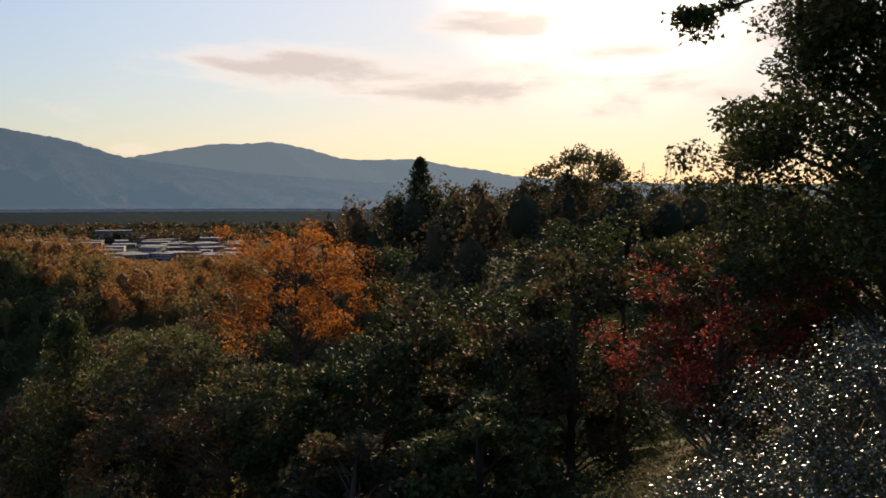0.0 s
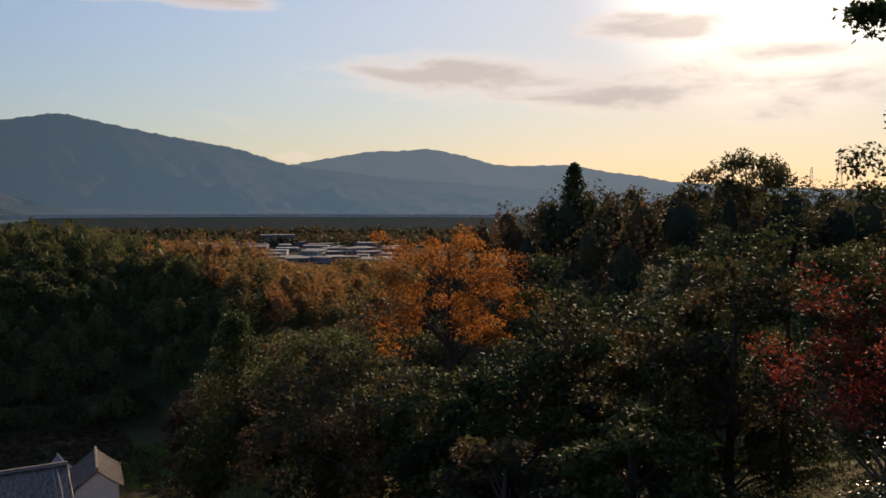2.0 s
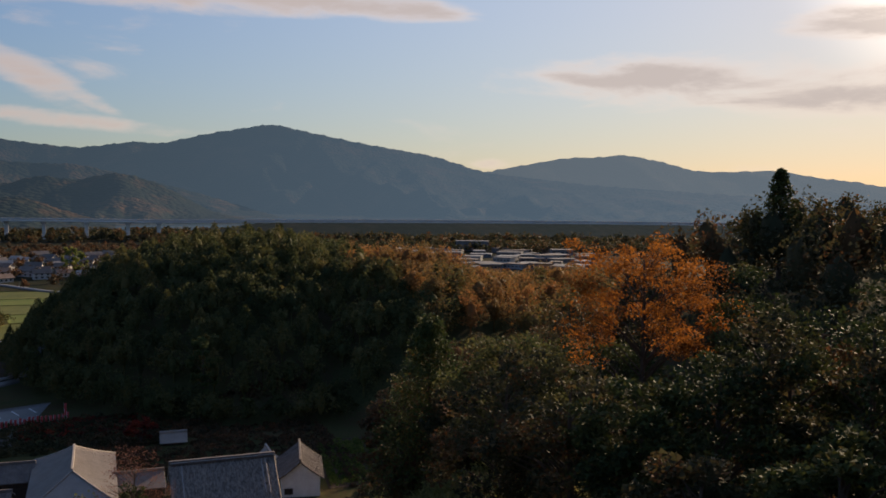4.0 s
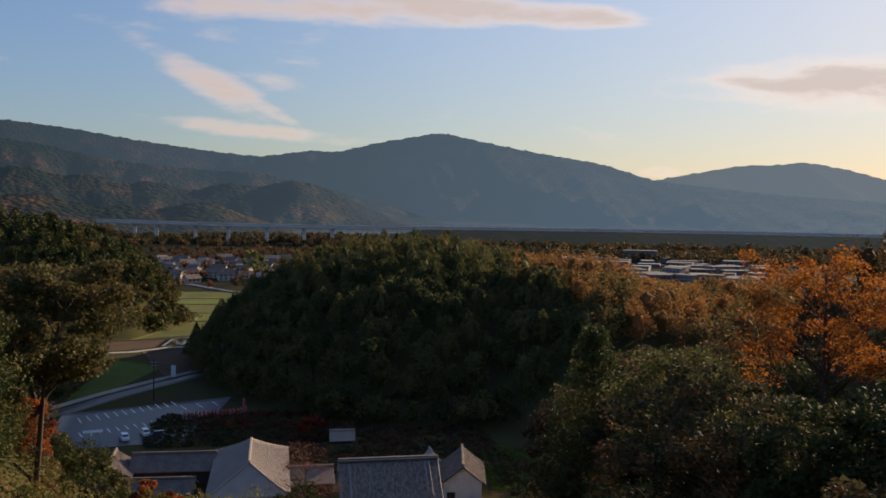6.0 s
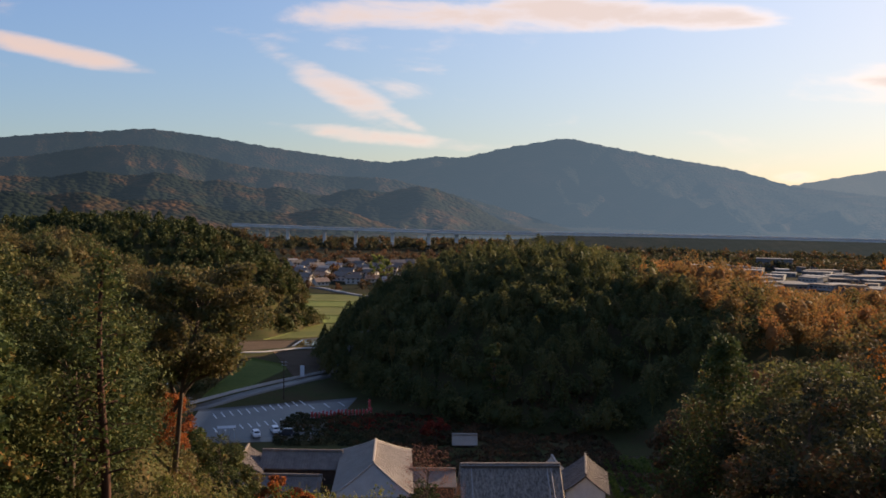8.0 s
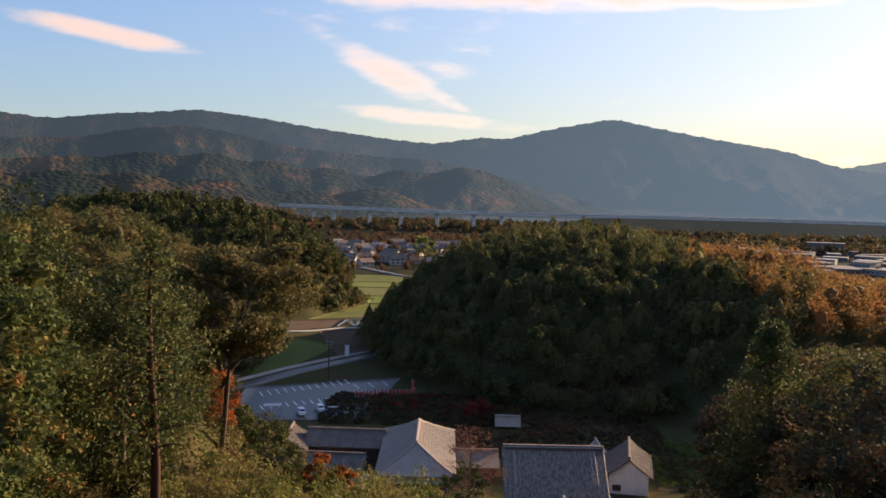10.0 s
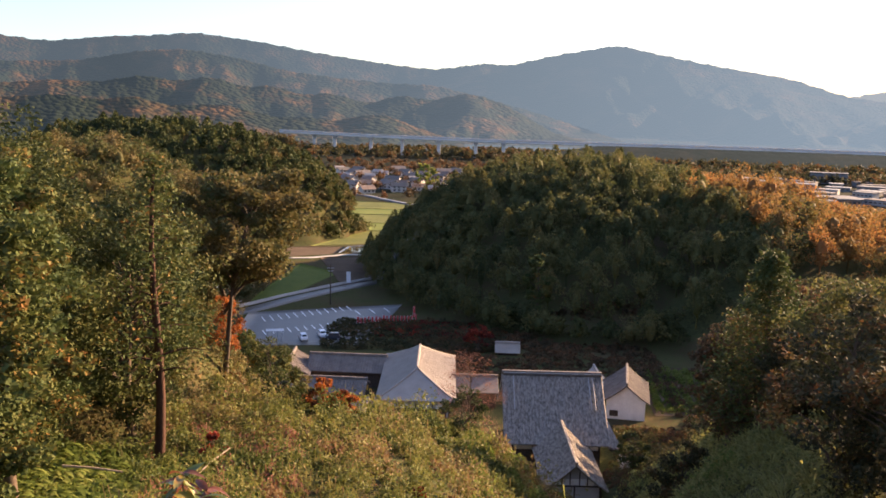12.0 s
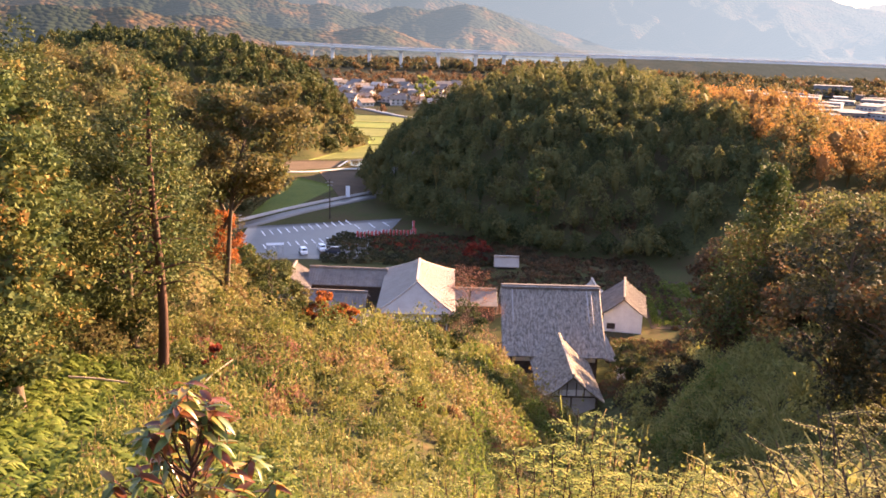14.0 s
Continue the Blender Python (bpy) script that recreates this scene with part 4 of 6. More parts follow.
# ---- scrub on the slope ----
def scrub(name, places, mat, seed, size, leaves, leaf, label, flat=0.2, rise=0.75, stalks=0.0):
    """Bushes nobody could count: leaves on uneven mounds, with upright dry stalks among them."""
    rng = np.random.default_rng(seed)
    c, s, t, sc, st = [], [], [], [], []
    for x, y in places:
        d = math.hypot(x, y)
        r = size * math.exp(rng.normal(0, 0.35))
        n = int(leaves * rng.uniform(0.7, 1.3))
        u = unit(rng, n)
        u[:, 2] = np.abs(u[:, 2])
        p = u * rng.uniform(0.62, 1.05, n)[:, None] * (r, r, r * rise * rng.uniform(0.7, 1.4))
        p[:, 2] += land(x + p[:, 0], y + p[:, 1]) - 0.05
        p[:, 0] += x
        p[:, 1] += y
        hue = np.clip(0.46 + 0.20 * float(waves(x, y, 4.0)) + 0.20 * float(waves(x + 9, y, 1.7)) + rng.normal(0, 0.2), 0, 1)
        c.append(p)
        s.append(np.full(n, leaf * (0.38 + d / 48)))
        t.append(np.full(n, hue))
        k = int(n * stalks)
        if k:
            sc.append(p[:k])
            st.append(np.full(k, min(1.0, hue + 0.3)))
    v, f = leaf_arrays(np.concatenate(c), np.concatenate(s), rng, flat)
    tint = np.repeat(np.concatenate(t), 3)
    if sc:
        b = np.concatenate(sc)
        m = len(b)
        dist = np.hypot(b[:, 0], b[:, 1])[:, None]
        tip = b + np.column_stack([rng.normal(0, 0.07, m), rng.normal(0, 0.07, m), rng.uniform(0.18, 0.5, m)])
        w = np.column_stack([rng.normal(0, 1, m), rng.normal(0, 1, m), np.zeros(m)])
        w *= 0.010 * (0.6 + dist / 30) / np.linalg.norm(w, axis=1)[:, None]
        v2 = np.stack([b - (0, 0, 0.2), tip + w, tip - w], 1).reshape(-1, 3)
        f2 = np.concatenate([np.arange(3 * m).reshape(m, 3), np.full((m, 1), -1)], 1)
        v, f = join_arrays([(v, f), (v2, f2)])
        tint = np.concatenate([tint, np.repeat(np.concatenate(st), 3)])
    ob = part(name, quads_mesh(name, v, f, mat, tint))
    return tagged(ob, label, "undergrowth", kind="stuff")


rng = np.random.default_rng(5)
on_slope = lambda x, y: math.hypot(x, y) > 7 and -4 - 0.25 * y < x < 5 + 0.24 * y
scrub("scrub", scatter(rng, 900, -17, 24, 6, 84, on_slope, 1.0), L_SCRUB, 6, 0.58, 170, 0.080, "sunlit yellow green scrub covering the slope", 0.2, 1.1, 0.05)
scrub("tall_scrub", scatter(rng, 300, -17, 24, 15, 80, on_slope, 1.7), L_SCRUB, 61, 0.92, 420, 0.070, "taller green bushes rising out of the scrub", 0.1, 1.5, 0.10)
scrub("green_bushes", scatter(rng, 120, -4, 20, 18, 70, lambda x, y: on_slope(x, y) and x > 0.06 * y - 1, 2.2), L_FERN, 62, 0.8, 380, 0.066, "fresh green bushes on the slope", 0.1, 1.5, 0.06)
scrub("russet_scrub", scatter(rng, 60, -16, -4, 30, 60, lambda x, y: on_slope(x, y) and -0.34 < x / y < -0.17, 1.2), L_PINK, 63, 0.55, 200, 0.070, "withered pinkish brown bushes near the pine", 0.1, 1.0, 0.10)


def frond_bank(name, places, mat, seed, n, length, width, droop, label):
    """Clumps of arching fronds nobody could count, each frond a folded tapering strip."""
    rng = np.random.default_rng(seed)
    P, A, L, T = [], [], [], []
    for x, y in places:
        m = int(n * rng.uniform(0.7, 1.3))
        P.append(np.column_stack([rng.normal(x, 0.12, m), rng.normal(y, 0.12, m)]))
        A.append(rng.uniform(0, 2 * np.pi, m))
        L.append(length * rng.uniform(0.6, 1.25, m) * math.exp(rng.normal(0, 0.15)))
        T.append(np.clip(rng.uniform(0.15, 0.85) + rng.normal(0, 0.1, m), 0, 1))
    P, A, L, T = np.concatenate(P), np.concatenate(A), np.concatenate(L), np.concatenate(T)
    z0 = land(P[:, 0], P[:, 1]) - 0.05
    lift = rng.uniform(1.0, 1.5, len(A))
    rows, k = [], 5
    for t, w in zip(np.linspace(0, 1, k), (0.35, 0.9, 1.0, 0.7, 0.05)):
        out, up = L * 0.8 * t, L * (lift * t - droop * t * t)
        c = np.column_stack([P[:, 0] + np.cos(A) * out, P[:, 1] + np.sin(A) * out, z0 + up])
        side = np.column_stack([-np.sin(A), np.cos(A), np.zeros(len(A))]) * (width * w * L / length)[:, None]
        rows += [c - side, c + side]
    v = np.stack(rows, 1).reshape(-1, 3)
    base = np.arange(len(A))[:, None] * 2 * k
    f = np.concatenate([base + np.array([2 * i, 2 * i + 1, 2 * i + 3, 2 * i + 2]) for i in range(k - 1)])
    return tagged(part(name, quads_mesh(name, v, f, mat, np.repeat(T, 2 * k))), label, "undergrowth", kind="stuff")


scrub("shoulder_scrub", scatter(rng, 800, 6, 48, 2, 60, lambda x, y: x > 0.42 * y + 4 and math.hypot(x, y) > 9, 1.3), L_DARK, 7, 1.1, 150, 0.05, "dark shrubs on the shaded shoulder")
scrub("bamboo_grass", scatter(rng, 900, 6, 40, 20, 106, lambda x, y: 0.17 * y < x < 0.5 * y + 3 and land(x, y) > 0.5 and not (11 < x < 23 and y > 96), 1.25), L_BAMBOO, 8, 1.1, 130, 0.080, "olive bamboo grass below the trees", 0.1, 1.3, 0.06)
frond_bank("fern_bank", scatter(rng, 600, -24, -3, 12, 46, lambda x, y: x < 0.2 - 0.20 * y and math.hypot(x, y) > 13, 0.66), L_FERN, 9, 34, 1.0, 0.060, 1.35, "bright green ferns under the spur trees")
frond_bank("bamboo_fronds", scatter(rng, 520, 6, 36, 14, 80, lambda x, y: 0.15 * y + 1 < x < 0.5 * y + 3 and math.hypot(x, y) > 20, 1.3), L_BAMBOO, 92, 60, 1.5, 0.034, 0.75, "upright bamboo grass below the trees")
scrub("spur_scrub", scatter(rng, 900, -40, -8, 44, 132, lambda x, y: x < -3 - 0.12 * y, 1.5), L_OLIVE, 12, 1.4, 150, 0.075, "tangled olive and brown bushes on the spur", 0.2, 1.1)
scrub("foot_scrub", scatter(rng, 700, -34, 44, 76, 140, lambda x, y: (land(x, y) > 0.6 or x > 27) and not (8 < x < 24 and y > 84), 1.5), L_OLIVE, 10, 1.2, 140, 0.07, "olive and brown shrubs at the foot of the slope")

scrub("yard_weeds", scatter(rng, 170, 22, 40, 98, 142, lambda x, y: land(x, y) < 6 and not (y > 120 and x < 26), 1.5), L_BROWN, 15, 0.7, 110, 0.055, "reddish brown weeds and low shrubs beside the hall", 0.2, 0.9)
scrub("yard_scrub", scatter(rng, 520, -6, 44, 142, 205, lambda x, y: not (-11 < x < 10 and y < 170) and not (8 < x < 40 and y < 162) and not (10 < x < 17 and 181 < y < 190), 1.35), L_BROWN, 14, 0.95, 100, 0.06, "low brown shrubs and dry grass behind the temple", 0.2, 0.8)


# ---- temple ----
def house_block(name, x0, x1, y0, y1, wall_h, ridge_h, along, label, wall=PLASTER, roof=TILE_DARK, over=0.7, turn=0.0, z=0.0, hip=0.0, category="building", ribs=0.0, posts=True):
    """A building with a gabled or hipped roof; along: axis of the ridge; hip: how far the ridge stops short of the ends."""
    cx, cy = (x0 + x1) / 2, (y0 + y1) / 2
    ob = thing(name, pose(cx, cy, z, 0, 0, turn), label, category)
    w, d = (x1 - x0) / 2, (y1 - y0) / 2
    if along == "y":
        lx, ly = w, d
        to = lambda a, b, c: (a, b, c)
    else:
        lx, ly = d, w
        to = lambda a, b, c: (b, -a, c)
    # in local terms the ridge runs along b, the slopes fall along a
    bm = bmesh.new()
    base = [(-lx, -ly), (lx, -ly), (lx, ly), (-lx, ly)]
    low = [bm.verts.new(to(a, b, -0.3)) for a, b in base]
    up = [bm.verts.new(to(a, b, wall_h)) for a, b in base]
    for i in range(4):
        bm.faces.new((low[i], low[(i + 1) % 4], up[(i + 1) % 4], up[i]))
    if hip <= 0:
        for s, i, j in ((-1, 0, 1), (1, 2, 3)):
            apex = bm.verts.new(to(0, s * ly, ridge_h - 0.25))
            bm.faces.new((up[i], up[j], apex))
    bm_part("wall", bm, wall, ob)
    # dark posts and rails
    for s in (-1, 1) if posts else ():
        for q in np.linspace(-1, 1, max(3, int(ly * 2 / 3))):
            p, r = to(s * (lx + 0.02), q * (ly - 0.1), 0), 0.1
            box("post", TIMBER, ob, p[0] - r, p[0] + r, p[1] - r, p[1] + r, 0, wall_h, 0.01)
        for q in np.linspace(-1, 1, max(3, int(lx * 2 / 2))):
            p, r = to(q * (lx - 0.1), s * (ly + 0.02), 0), 0.09
            box("post", TIMBER, ob, p[0] - r, p[0] + r, p[1] - r, p[1] + r, 0, wall_h, 0.01)
    # roof: swept slopes with thickness
    bm = bmesh.new()
    eave = wall_h - over * (ridge_h - wall_h) / lx * 0.55
    n = 6
    ends = ly + over
    rows = []
    for i in range(n + 1):
        t = i / n
        a = (lx + over) * (1 - t)
        c = eave + (ridge_h - eave) * (0.78 * t + 0.22 * t * t)
        b = ends - hip * t if hip > 0 else ends
        rows.append((a, b, c))
    for side in (-1, 1):
        prev = None
        for a, b, c in rows:
            cur = (bm.verts.new(to(side * a, -b, c)), bm.verts.new(to(side * a, b, c)))
            if prev:
                bm.faces.new((prev[0], prev[1], cur[1], cur[0]))
            prev = cur
    if hip > 0:
        for s in (-1, 1):
            prev = None
            for a, b, c in rows:
                cur = (bm.verts.new(to(-a, s * b, c)), bm.verts.new(to(a, s * b, c)))
                if prev:
                    bm.faces.new((prev[0], prev[1], cur[1], cur[0]))
                prev = cur
    bmesh.ops.remove_doubles(bm, verts=bm.verts, dist=0.002)
    bmesh.ops.recalc_face_normals(bm, faces=bm.faces)
    r = bmesh.ops.extrude_face_region(bm, geom=list(bm.faces))
    bmesh.ops.translate(bm, vec=(0, 0, 0.16), verts=[g for g in r["geom"] if isinstance(g, bmesh.types.BMVert)])
    roof_ob = bm_part("roof", bm, roof, ob)
    # ridge course
    rb = rows[-1][1]
    p, q = to(-0.2, -rb - 0.1, 0), to(0.2, rb + 0.1, 0)
    box("ridge", roof, roof_ob, min(p[0], q[0]), max(p[0], q[0]), min(p[1], q[1]), max(p[1], q[1]), ridge_h + 0.1, ridge_h + 0.55, 0.06, "stacked ridge tiles")
    if ribs > 0:
        chunks = []
        for side in (-1, 1):
            for b in np.arange(-ends + 0.2, ends, ribs):
                pts = [to(side * a, b, c + 0.17) for a, bb, c in rows if abs(b) <= bb]
                if len(pts) > 1:
                    chunks.append(tube_arrays(pts, [0.085] * len(pts), 5))
        v, f = join_arrays(chunks)
        part("tile_ribs", quads_mesh("tile_ribs", v, f, roof), roof_ob, "rows of round cover tiles")
    # barge boards and hip ridges
    if hip <= 0:
        for s in (-1, 1):
            for side in (-1, 1):
                v, f = tube_arrays([to(side * a, s * (ends - 0.05), c + 0.05) for a, b, c in rows], [0.16] * (n + 1), 4)
                part("bargeboard", quads_mesh("bargeboard", v, f, roof), roof_ob)
    else:
        for s in (-1, 1):
            for side in (-1, 1):
                v, f = tube_arrays([to(side * a, s * b, c + 0.2) for a, b, c in rows], [0.2] * (n + 1), 5)
                part("hip_ridge", quads_mesh("hip_ridge", v, f, roof), roof_ob)
    return ob


house_block("main_hall", 10.1, 22.4, 122.5, 139.5, 4.8, 11.5, "x", "temple main hall with a steep mottled tiled roof", PLASTER, TILE, 1.2, 0, 0, 0, "temple", 0.5)
house_block("hall_wing", 13.6, 20.2, 108.3, 122.3, 4.0, 6.9, "y", "low temple wing with a gabled mottled tile roof", PLASTER_GREY, TILE, 0.8, 0, 0, 0, "temple", 0.45)
house_block("pale_hall", -9.6, 1.2, 141.0, 166.0, 4.4, 7.6, "y", "hipped hall with a smooth pale grey roof", PLASTER, TILE_PALE, 1.1, 0, 0, 6.4, "temple", 0.55)
house_block("storehouse", 28.4, 34.8, 145.5, 156.5, 3.4, 6.0, "y", "white plastered storehouse with a dark tiled roof", PLASTER, TILE_DARK, 0.7, -11, 0, 0, "storehouse", 0.45, False)
box("window", TIMBER, bpy.data.objects["storehouse"], -2.6, -1.2, -5.58, -5.48, 0.5, 1.5, 0.02, "dark low window")
house_block("small_hall", 11.5, 15.4, 184.6, 186.2, 1.0, 2.2, "x", "small gate house with a pale tiled roof", TIMBER, TILE_PALE, 0.6, -2)
house_block("garden_house", 26.2, 29.4, 158, 162, 2.4, 4.2, "y", "small plastered garden house with a pale gabled roof", PLASTER, TILE_PALE, 0.6)
house_block("kitchen_block", -27, -13.5, 147, 153, 3.0, 4.4, "x", "long low outbuilding with a grey tiled roof", PLASTER_GREY, TILE_DARK, 0.7, -3, 0, 0, "building", 0.5)
house_block("rear_block", -24, -11, 160, 167, 3.0, 4.8, "x", "long low outbuilding with a brown tiled roof", TIMBER, TILE_DARK, 0.7, -3, 0, 0, "building", 0.5)
house_block("gable_barn", -31, -24.5, 158, 166, 3.0, 5.0, "y", "small barn with a brown gabled roof", TIMBER, TILE_DARK, 0.7, 0, 0, 0, "barn", 0.5)
house_block("corridor", -15, -9, 134, 141, 2.6, 3.6, "y", "low roofed corridor beside the pale hall", TIMBER, TILE_DARK, 0.6)
house_block("link_roof", 2.2, 9, 150, 158, 2.8, 4.2, "x", "low link building between the temple halls", TIMBER, TILE_DARK, 0.6)


# the hall's side roof, its dark lower wall and the wing's gable timbers
hall = bpy.data.objects["main_hall"]
bm = bmesh.new()
top = [bm.verts.new(p) for p in ((7.1, -4.6, 7.7), (7.1, -9.6, 4.25), (9.0, -9.9, 4.1), (9.0, 9.9, 4.1), (7.1, 9.6, 4.25), (7.1, 4.6, 7.7))]
low = [bm.verts.new((v.co.x, v.co.y, v.co.z - 0.25)) for v in top]
for ring in (top, low):
    bm.faces.new((ring[0], ring[1], ring[2])), bm.faces.new((ring[0], ring[2], ring[3], ring[5])), bm.faces.new((ring[5], ring[3], ring[4]))
for i in range(6):
    bm.faces.new((top[i], low[i], low[(i + 1) % 6], top[(i + 1) % 6]))
bmesh.ops.recalc_face_normals(bm, faces=bm.faces)
bm_part("side_roof", bm, TILE, hall)
box("lower_wall", TIMBER, hall, -6.0, 6.0, -8.66, -8.53, 0.0, 3.3, 0.02, "dark boarded lower wall")
for vx in (-5.75, 5.35, 5.95):
    part("verge_line", quads_mesh("verge_line", *tube_arrays([(vx, -0.5, 11.55), (vx, -3.0, 9.75), (vx, -5.2, 8.05)], (0.075, 0.075, 0.075), 6), PLASTER_GREY), hall, "pale mortar line of the verge tiles")
box("ridge_cap", TILE_DARK, hall, -7.4, 7.4, -0.32, 0.32, 11.6, 12.25, 0.08, "dark stacked ridge")
box("ridge_line", PLASTER, hall, -7.3, 7.3, -0.36, 0.36, 11.95, 12.02, 0.02, "pale mortar line of the ridge")
box("rail", TIMBER, hall, -6.1, 6.1, -8.68, -8.52, 4.2, 4.4, 0.02)
wing = bpy.data.objects["hall_wing"]
box("gable_rail", TIMBER, wing, -3.3, 3.3, -7.12, -7.02, 3.9, 4.1, 0.02)
for gx, gh in ((-1.6, 5.1), (-0.6, 5.9), (0.6, 5.9), (1.6, 5.1)):
    box("gable_post", TIMBER, wing, gx - 0.07, gx + 0.07, -7.1, -7.03, 4.1, gh, 0.01)
box("gable_panel", PLASTER, wing, -2.4, 2.4, -7.05, -6.99, 4.1, 4.9, 0.01, "white plaster gable panel")
pale = bpy.data.objects["pale_hall"]
box("lower_wall", TIMBER, pale, -5.0, 5.0, -12.66, -12.53, 0.0, 2.6, 0.02, "dark boarded lower wall")


# ---- valley floor ----
def sheet(name, corners, mat, label, lift=0.05, category="field", thick=0.3, n=10):
    """A patch of ground between four corners, laid on the land."""
    a, b, c, d = [np.array(p, float) for p in corners]
    u = np.linspace(0, 1, n + 1)
    U, V = np.meshgrid(u, u, indexing="ij")
    P = (1 - U)[..., None] * ((1 - V)[..., None] * a + V[..., None] * d) + U[..., None] * ((1 - V)[..., None] * b + V[..., None] * c)
    Z = land(P[..., 0], P[..., 1]) + lift
    v = np.concatenate([P.reshape(-1, 2), Z.reshape(-1, 1)], 1)
    k = n + 1
    f = np.array([(i * k + j, (i + 1) * k + j, (i + 1) * k + j + 1, i * k + j + 1) for i in range(n) for j in range(n)])
    rim = [(i * k) for i in range(k)] + [n * k + j for j in range(1, k)] + [i * k + n for i in range(n - 1, -1, -1)] + [j for j in range(n - 1, 0, -1)]
    low = v[rim] - (0, 0, thick)
    m, base = len(rim), len(v)
    side = np.array([(rim[i], rim[(i + 1) % m], base + (i + 1) % m, base + i) for i in range(m)])
    ob = part(name, quads_mesh(name, np.concatenate([v, low]), np.concatenate([f, side]), mat))
    return tagged(ob, label, category, kind="structure")


def strip_arrays(points, width, lift, steps=60):
    p = np.array(points, float)
    s = np.concatenate([[0], np.cumsum(np.hypot(*np.diff(p, axis=0).T))])
    q = np.linspace(0, s[-1], steps)
    x, y = np.interp(q, s, p[:, 0]), np.interp(q, s, p[:, 1])
    for _ in range(6):
        x[1:-1] = (x[:-2] + x[1:-1] * 2 + x[2:]) / 4
        y[1:-1] = (y[:-2] + y[1:-1] * 2 + y[2:]) / 4
    dx, dy = np.gradient(x), np.gradient(y)
    l = np.hypot(dx, dy)
    nx, ny = -dy / l, dx / l
    a = np.stack([x + nx * width / 2, y + ny * width / 2], 1)
    b = np.stack([x - nx * width / 2, y - ny * width / 2], 1)
    return x, y, a, b


def strip(name, points, width, mat, label, lift=0.08, height=0.25, category="road"):
    x, y, a, b = strip_arrays(points, width, lift)
    z = land(x, y) + lift
    n = len(x)
    v = np.concatenate([np.column_stack([a, z]), np.column_stack([b, z]), np.column_stack([a, z - height]), np.column_stack([b, z - height])])
    f = []
    for i in range(n - 1):
        f += [(i, i + 1, n + i + 1, n + i), (i, 2 * n + i, 2 * n + i + 1, i + 1), (n + i, n + i + 1, 3 * n + i + 1, 3 * n + i)]
    f += [(0, n, 3 * n, 2 * n), (n - 1, 3 * n - 1, 4 * n - 1, 2 * n - 1)]
    ob = part(name, quads_mesh(name, v, np.array(f), mat))
    return tagged(ob, label, category, kind="structure")


sheet("pavement", [(-46, 186), (-17, 190), (-11, 232), (-48, 218)], ASPHALT, "wet grey asphalt car park with white bay lines", 0.06, "car park")
sheet("field", [(-51, 228), (-42, 238), (-33, 278), (-48, 296)], GRASS, "bright green field beside the road", 0.05)
sheet("field", [(-29, 254), (-22, 268), (-28, 318), (-44, 312)], SOIL, "brown tilled strip beside the green field", 0.09)
sheet("field", [(-58, 309), (-39.4, 321), (-37.8, 344), (-62, 338)], SOIL, "dark brown ploughed paddy", 0.05)
sheet("field", [(-39, 322), (-27, 328), (-27, 354), (-37.4, 345)], WATER, "flooded paddy with pale sky reflecting water", 0.07)
sheet("field", [(-52, 343), (-28, 357), (-22, 412), (-35, 410)], STRAW, "yellow stubble of a harvested paddy", 0.05)
sheet("field", [(-35, 412), (-22, 414), (-22, 450), (-40, 452)], GRASS, "green strip between the stubble fields", 0.05)
sheet("field", [(-42, 454), (-22, 452), (-22, 505), (-80, 510)], STRAW, "yellow green paddy", 0.05)
sheet("field", [(-80, 512), (-22, 507), (-20, 545), (-84, 548)], GRASS, "green paddy before the village", 0.05)
sheet("field", [(-84, 550), (-20, 547), (-18, 588), (-88, 610)], STRAW, "yellow paddy before the village", 0.05)
strip("road", [(-92, 196), (-62, 208), (-49, 219), (-39.7, 236), (-29.6, 251), (-20, 264), (-6, 274)], 5.0, ASPHALT, "narrow asphalt road bending round the hill")
strip("road_parapet", [(-92, 200), (-64, 212), (-52, 222.5), (-42.5, 239), (-32.5, 254), (-22, 267.5)], 0.35, CONCRETE, "low concrete parapet along the road", 0.75, 1.0, "parapet")
strip("field_path", [(-70, 305), (-47, 309), (-36, 319.5), (-24, 322)], 2.4, CONCRETE, "pale farm track between the fields", 0.12, 0.25, "path")
strip("village_road", [(-110, 640), (-76, 646), (-58, 640), (-31, 592), (-5, 560)], 5.0, ASPHALT, "grey road on a bank before the village", 0.6, 0.8, "road")

# white bay lines
for n, p0, p1, step, length in ((12, (-43.0, 211.2), (-24.3, 225.8), None, 5.2), (10, (-40.2, 198.2), (-25.0, 207.7), None, 4.2), (3, (-21.5, 221.0), (-14.5, 224.5), None, 5.0)):
    for i in range(n):
        q = i / (n - 1)
        x, y = p0[0] + (p1[0] - p0[0]) * q, p0[1] + (p1[1] - p0[1]) * q
        d = np.array([0.36, -0.93]) * length / 2
        s = np.array([0.93, 0.36]) * 0.15
        c = np.array([x, y])
        line = sheet("bay_line", [c - d - s, c + d - s, c + d + s, c - d + s], PAINT, "", 0.075, "", 0.012, 1)
        line.parent = bpy.data.objects["pavement"]


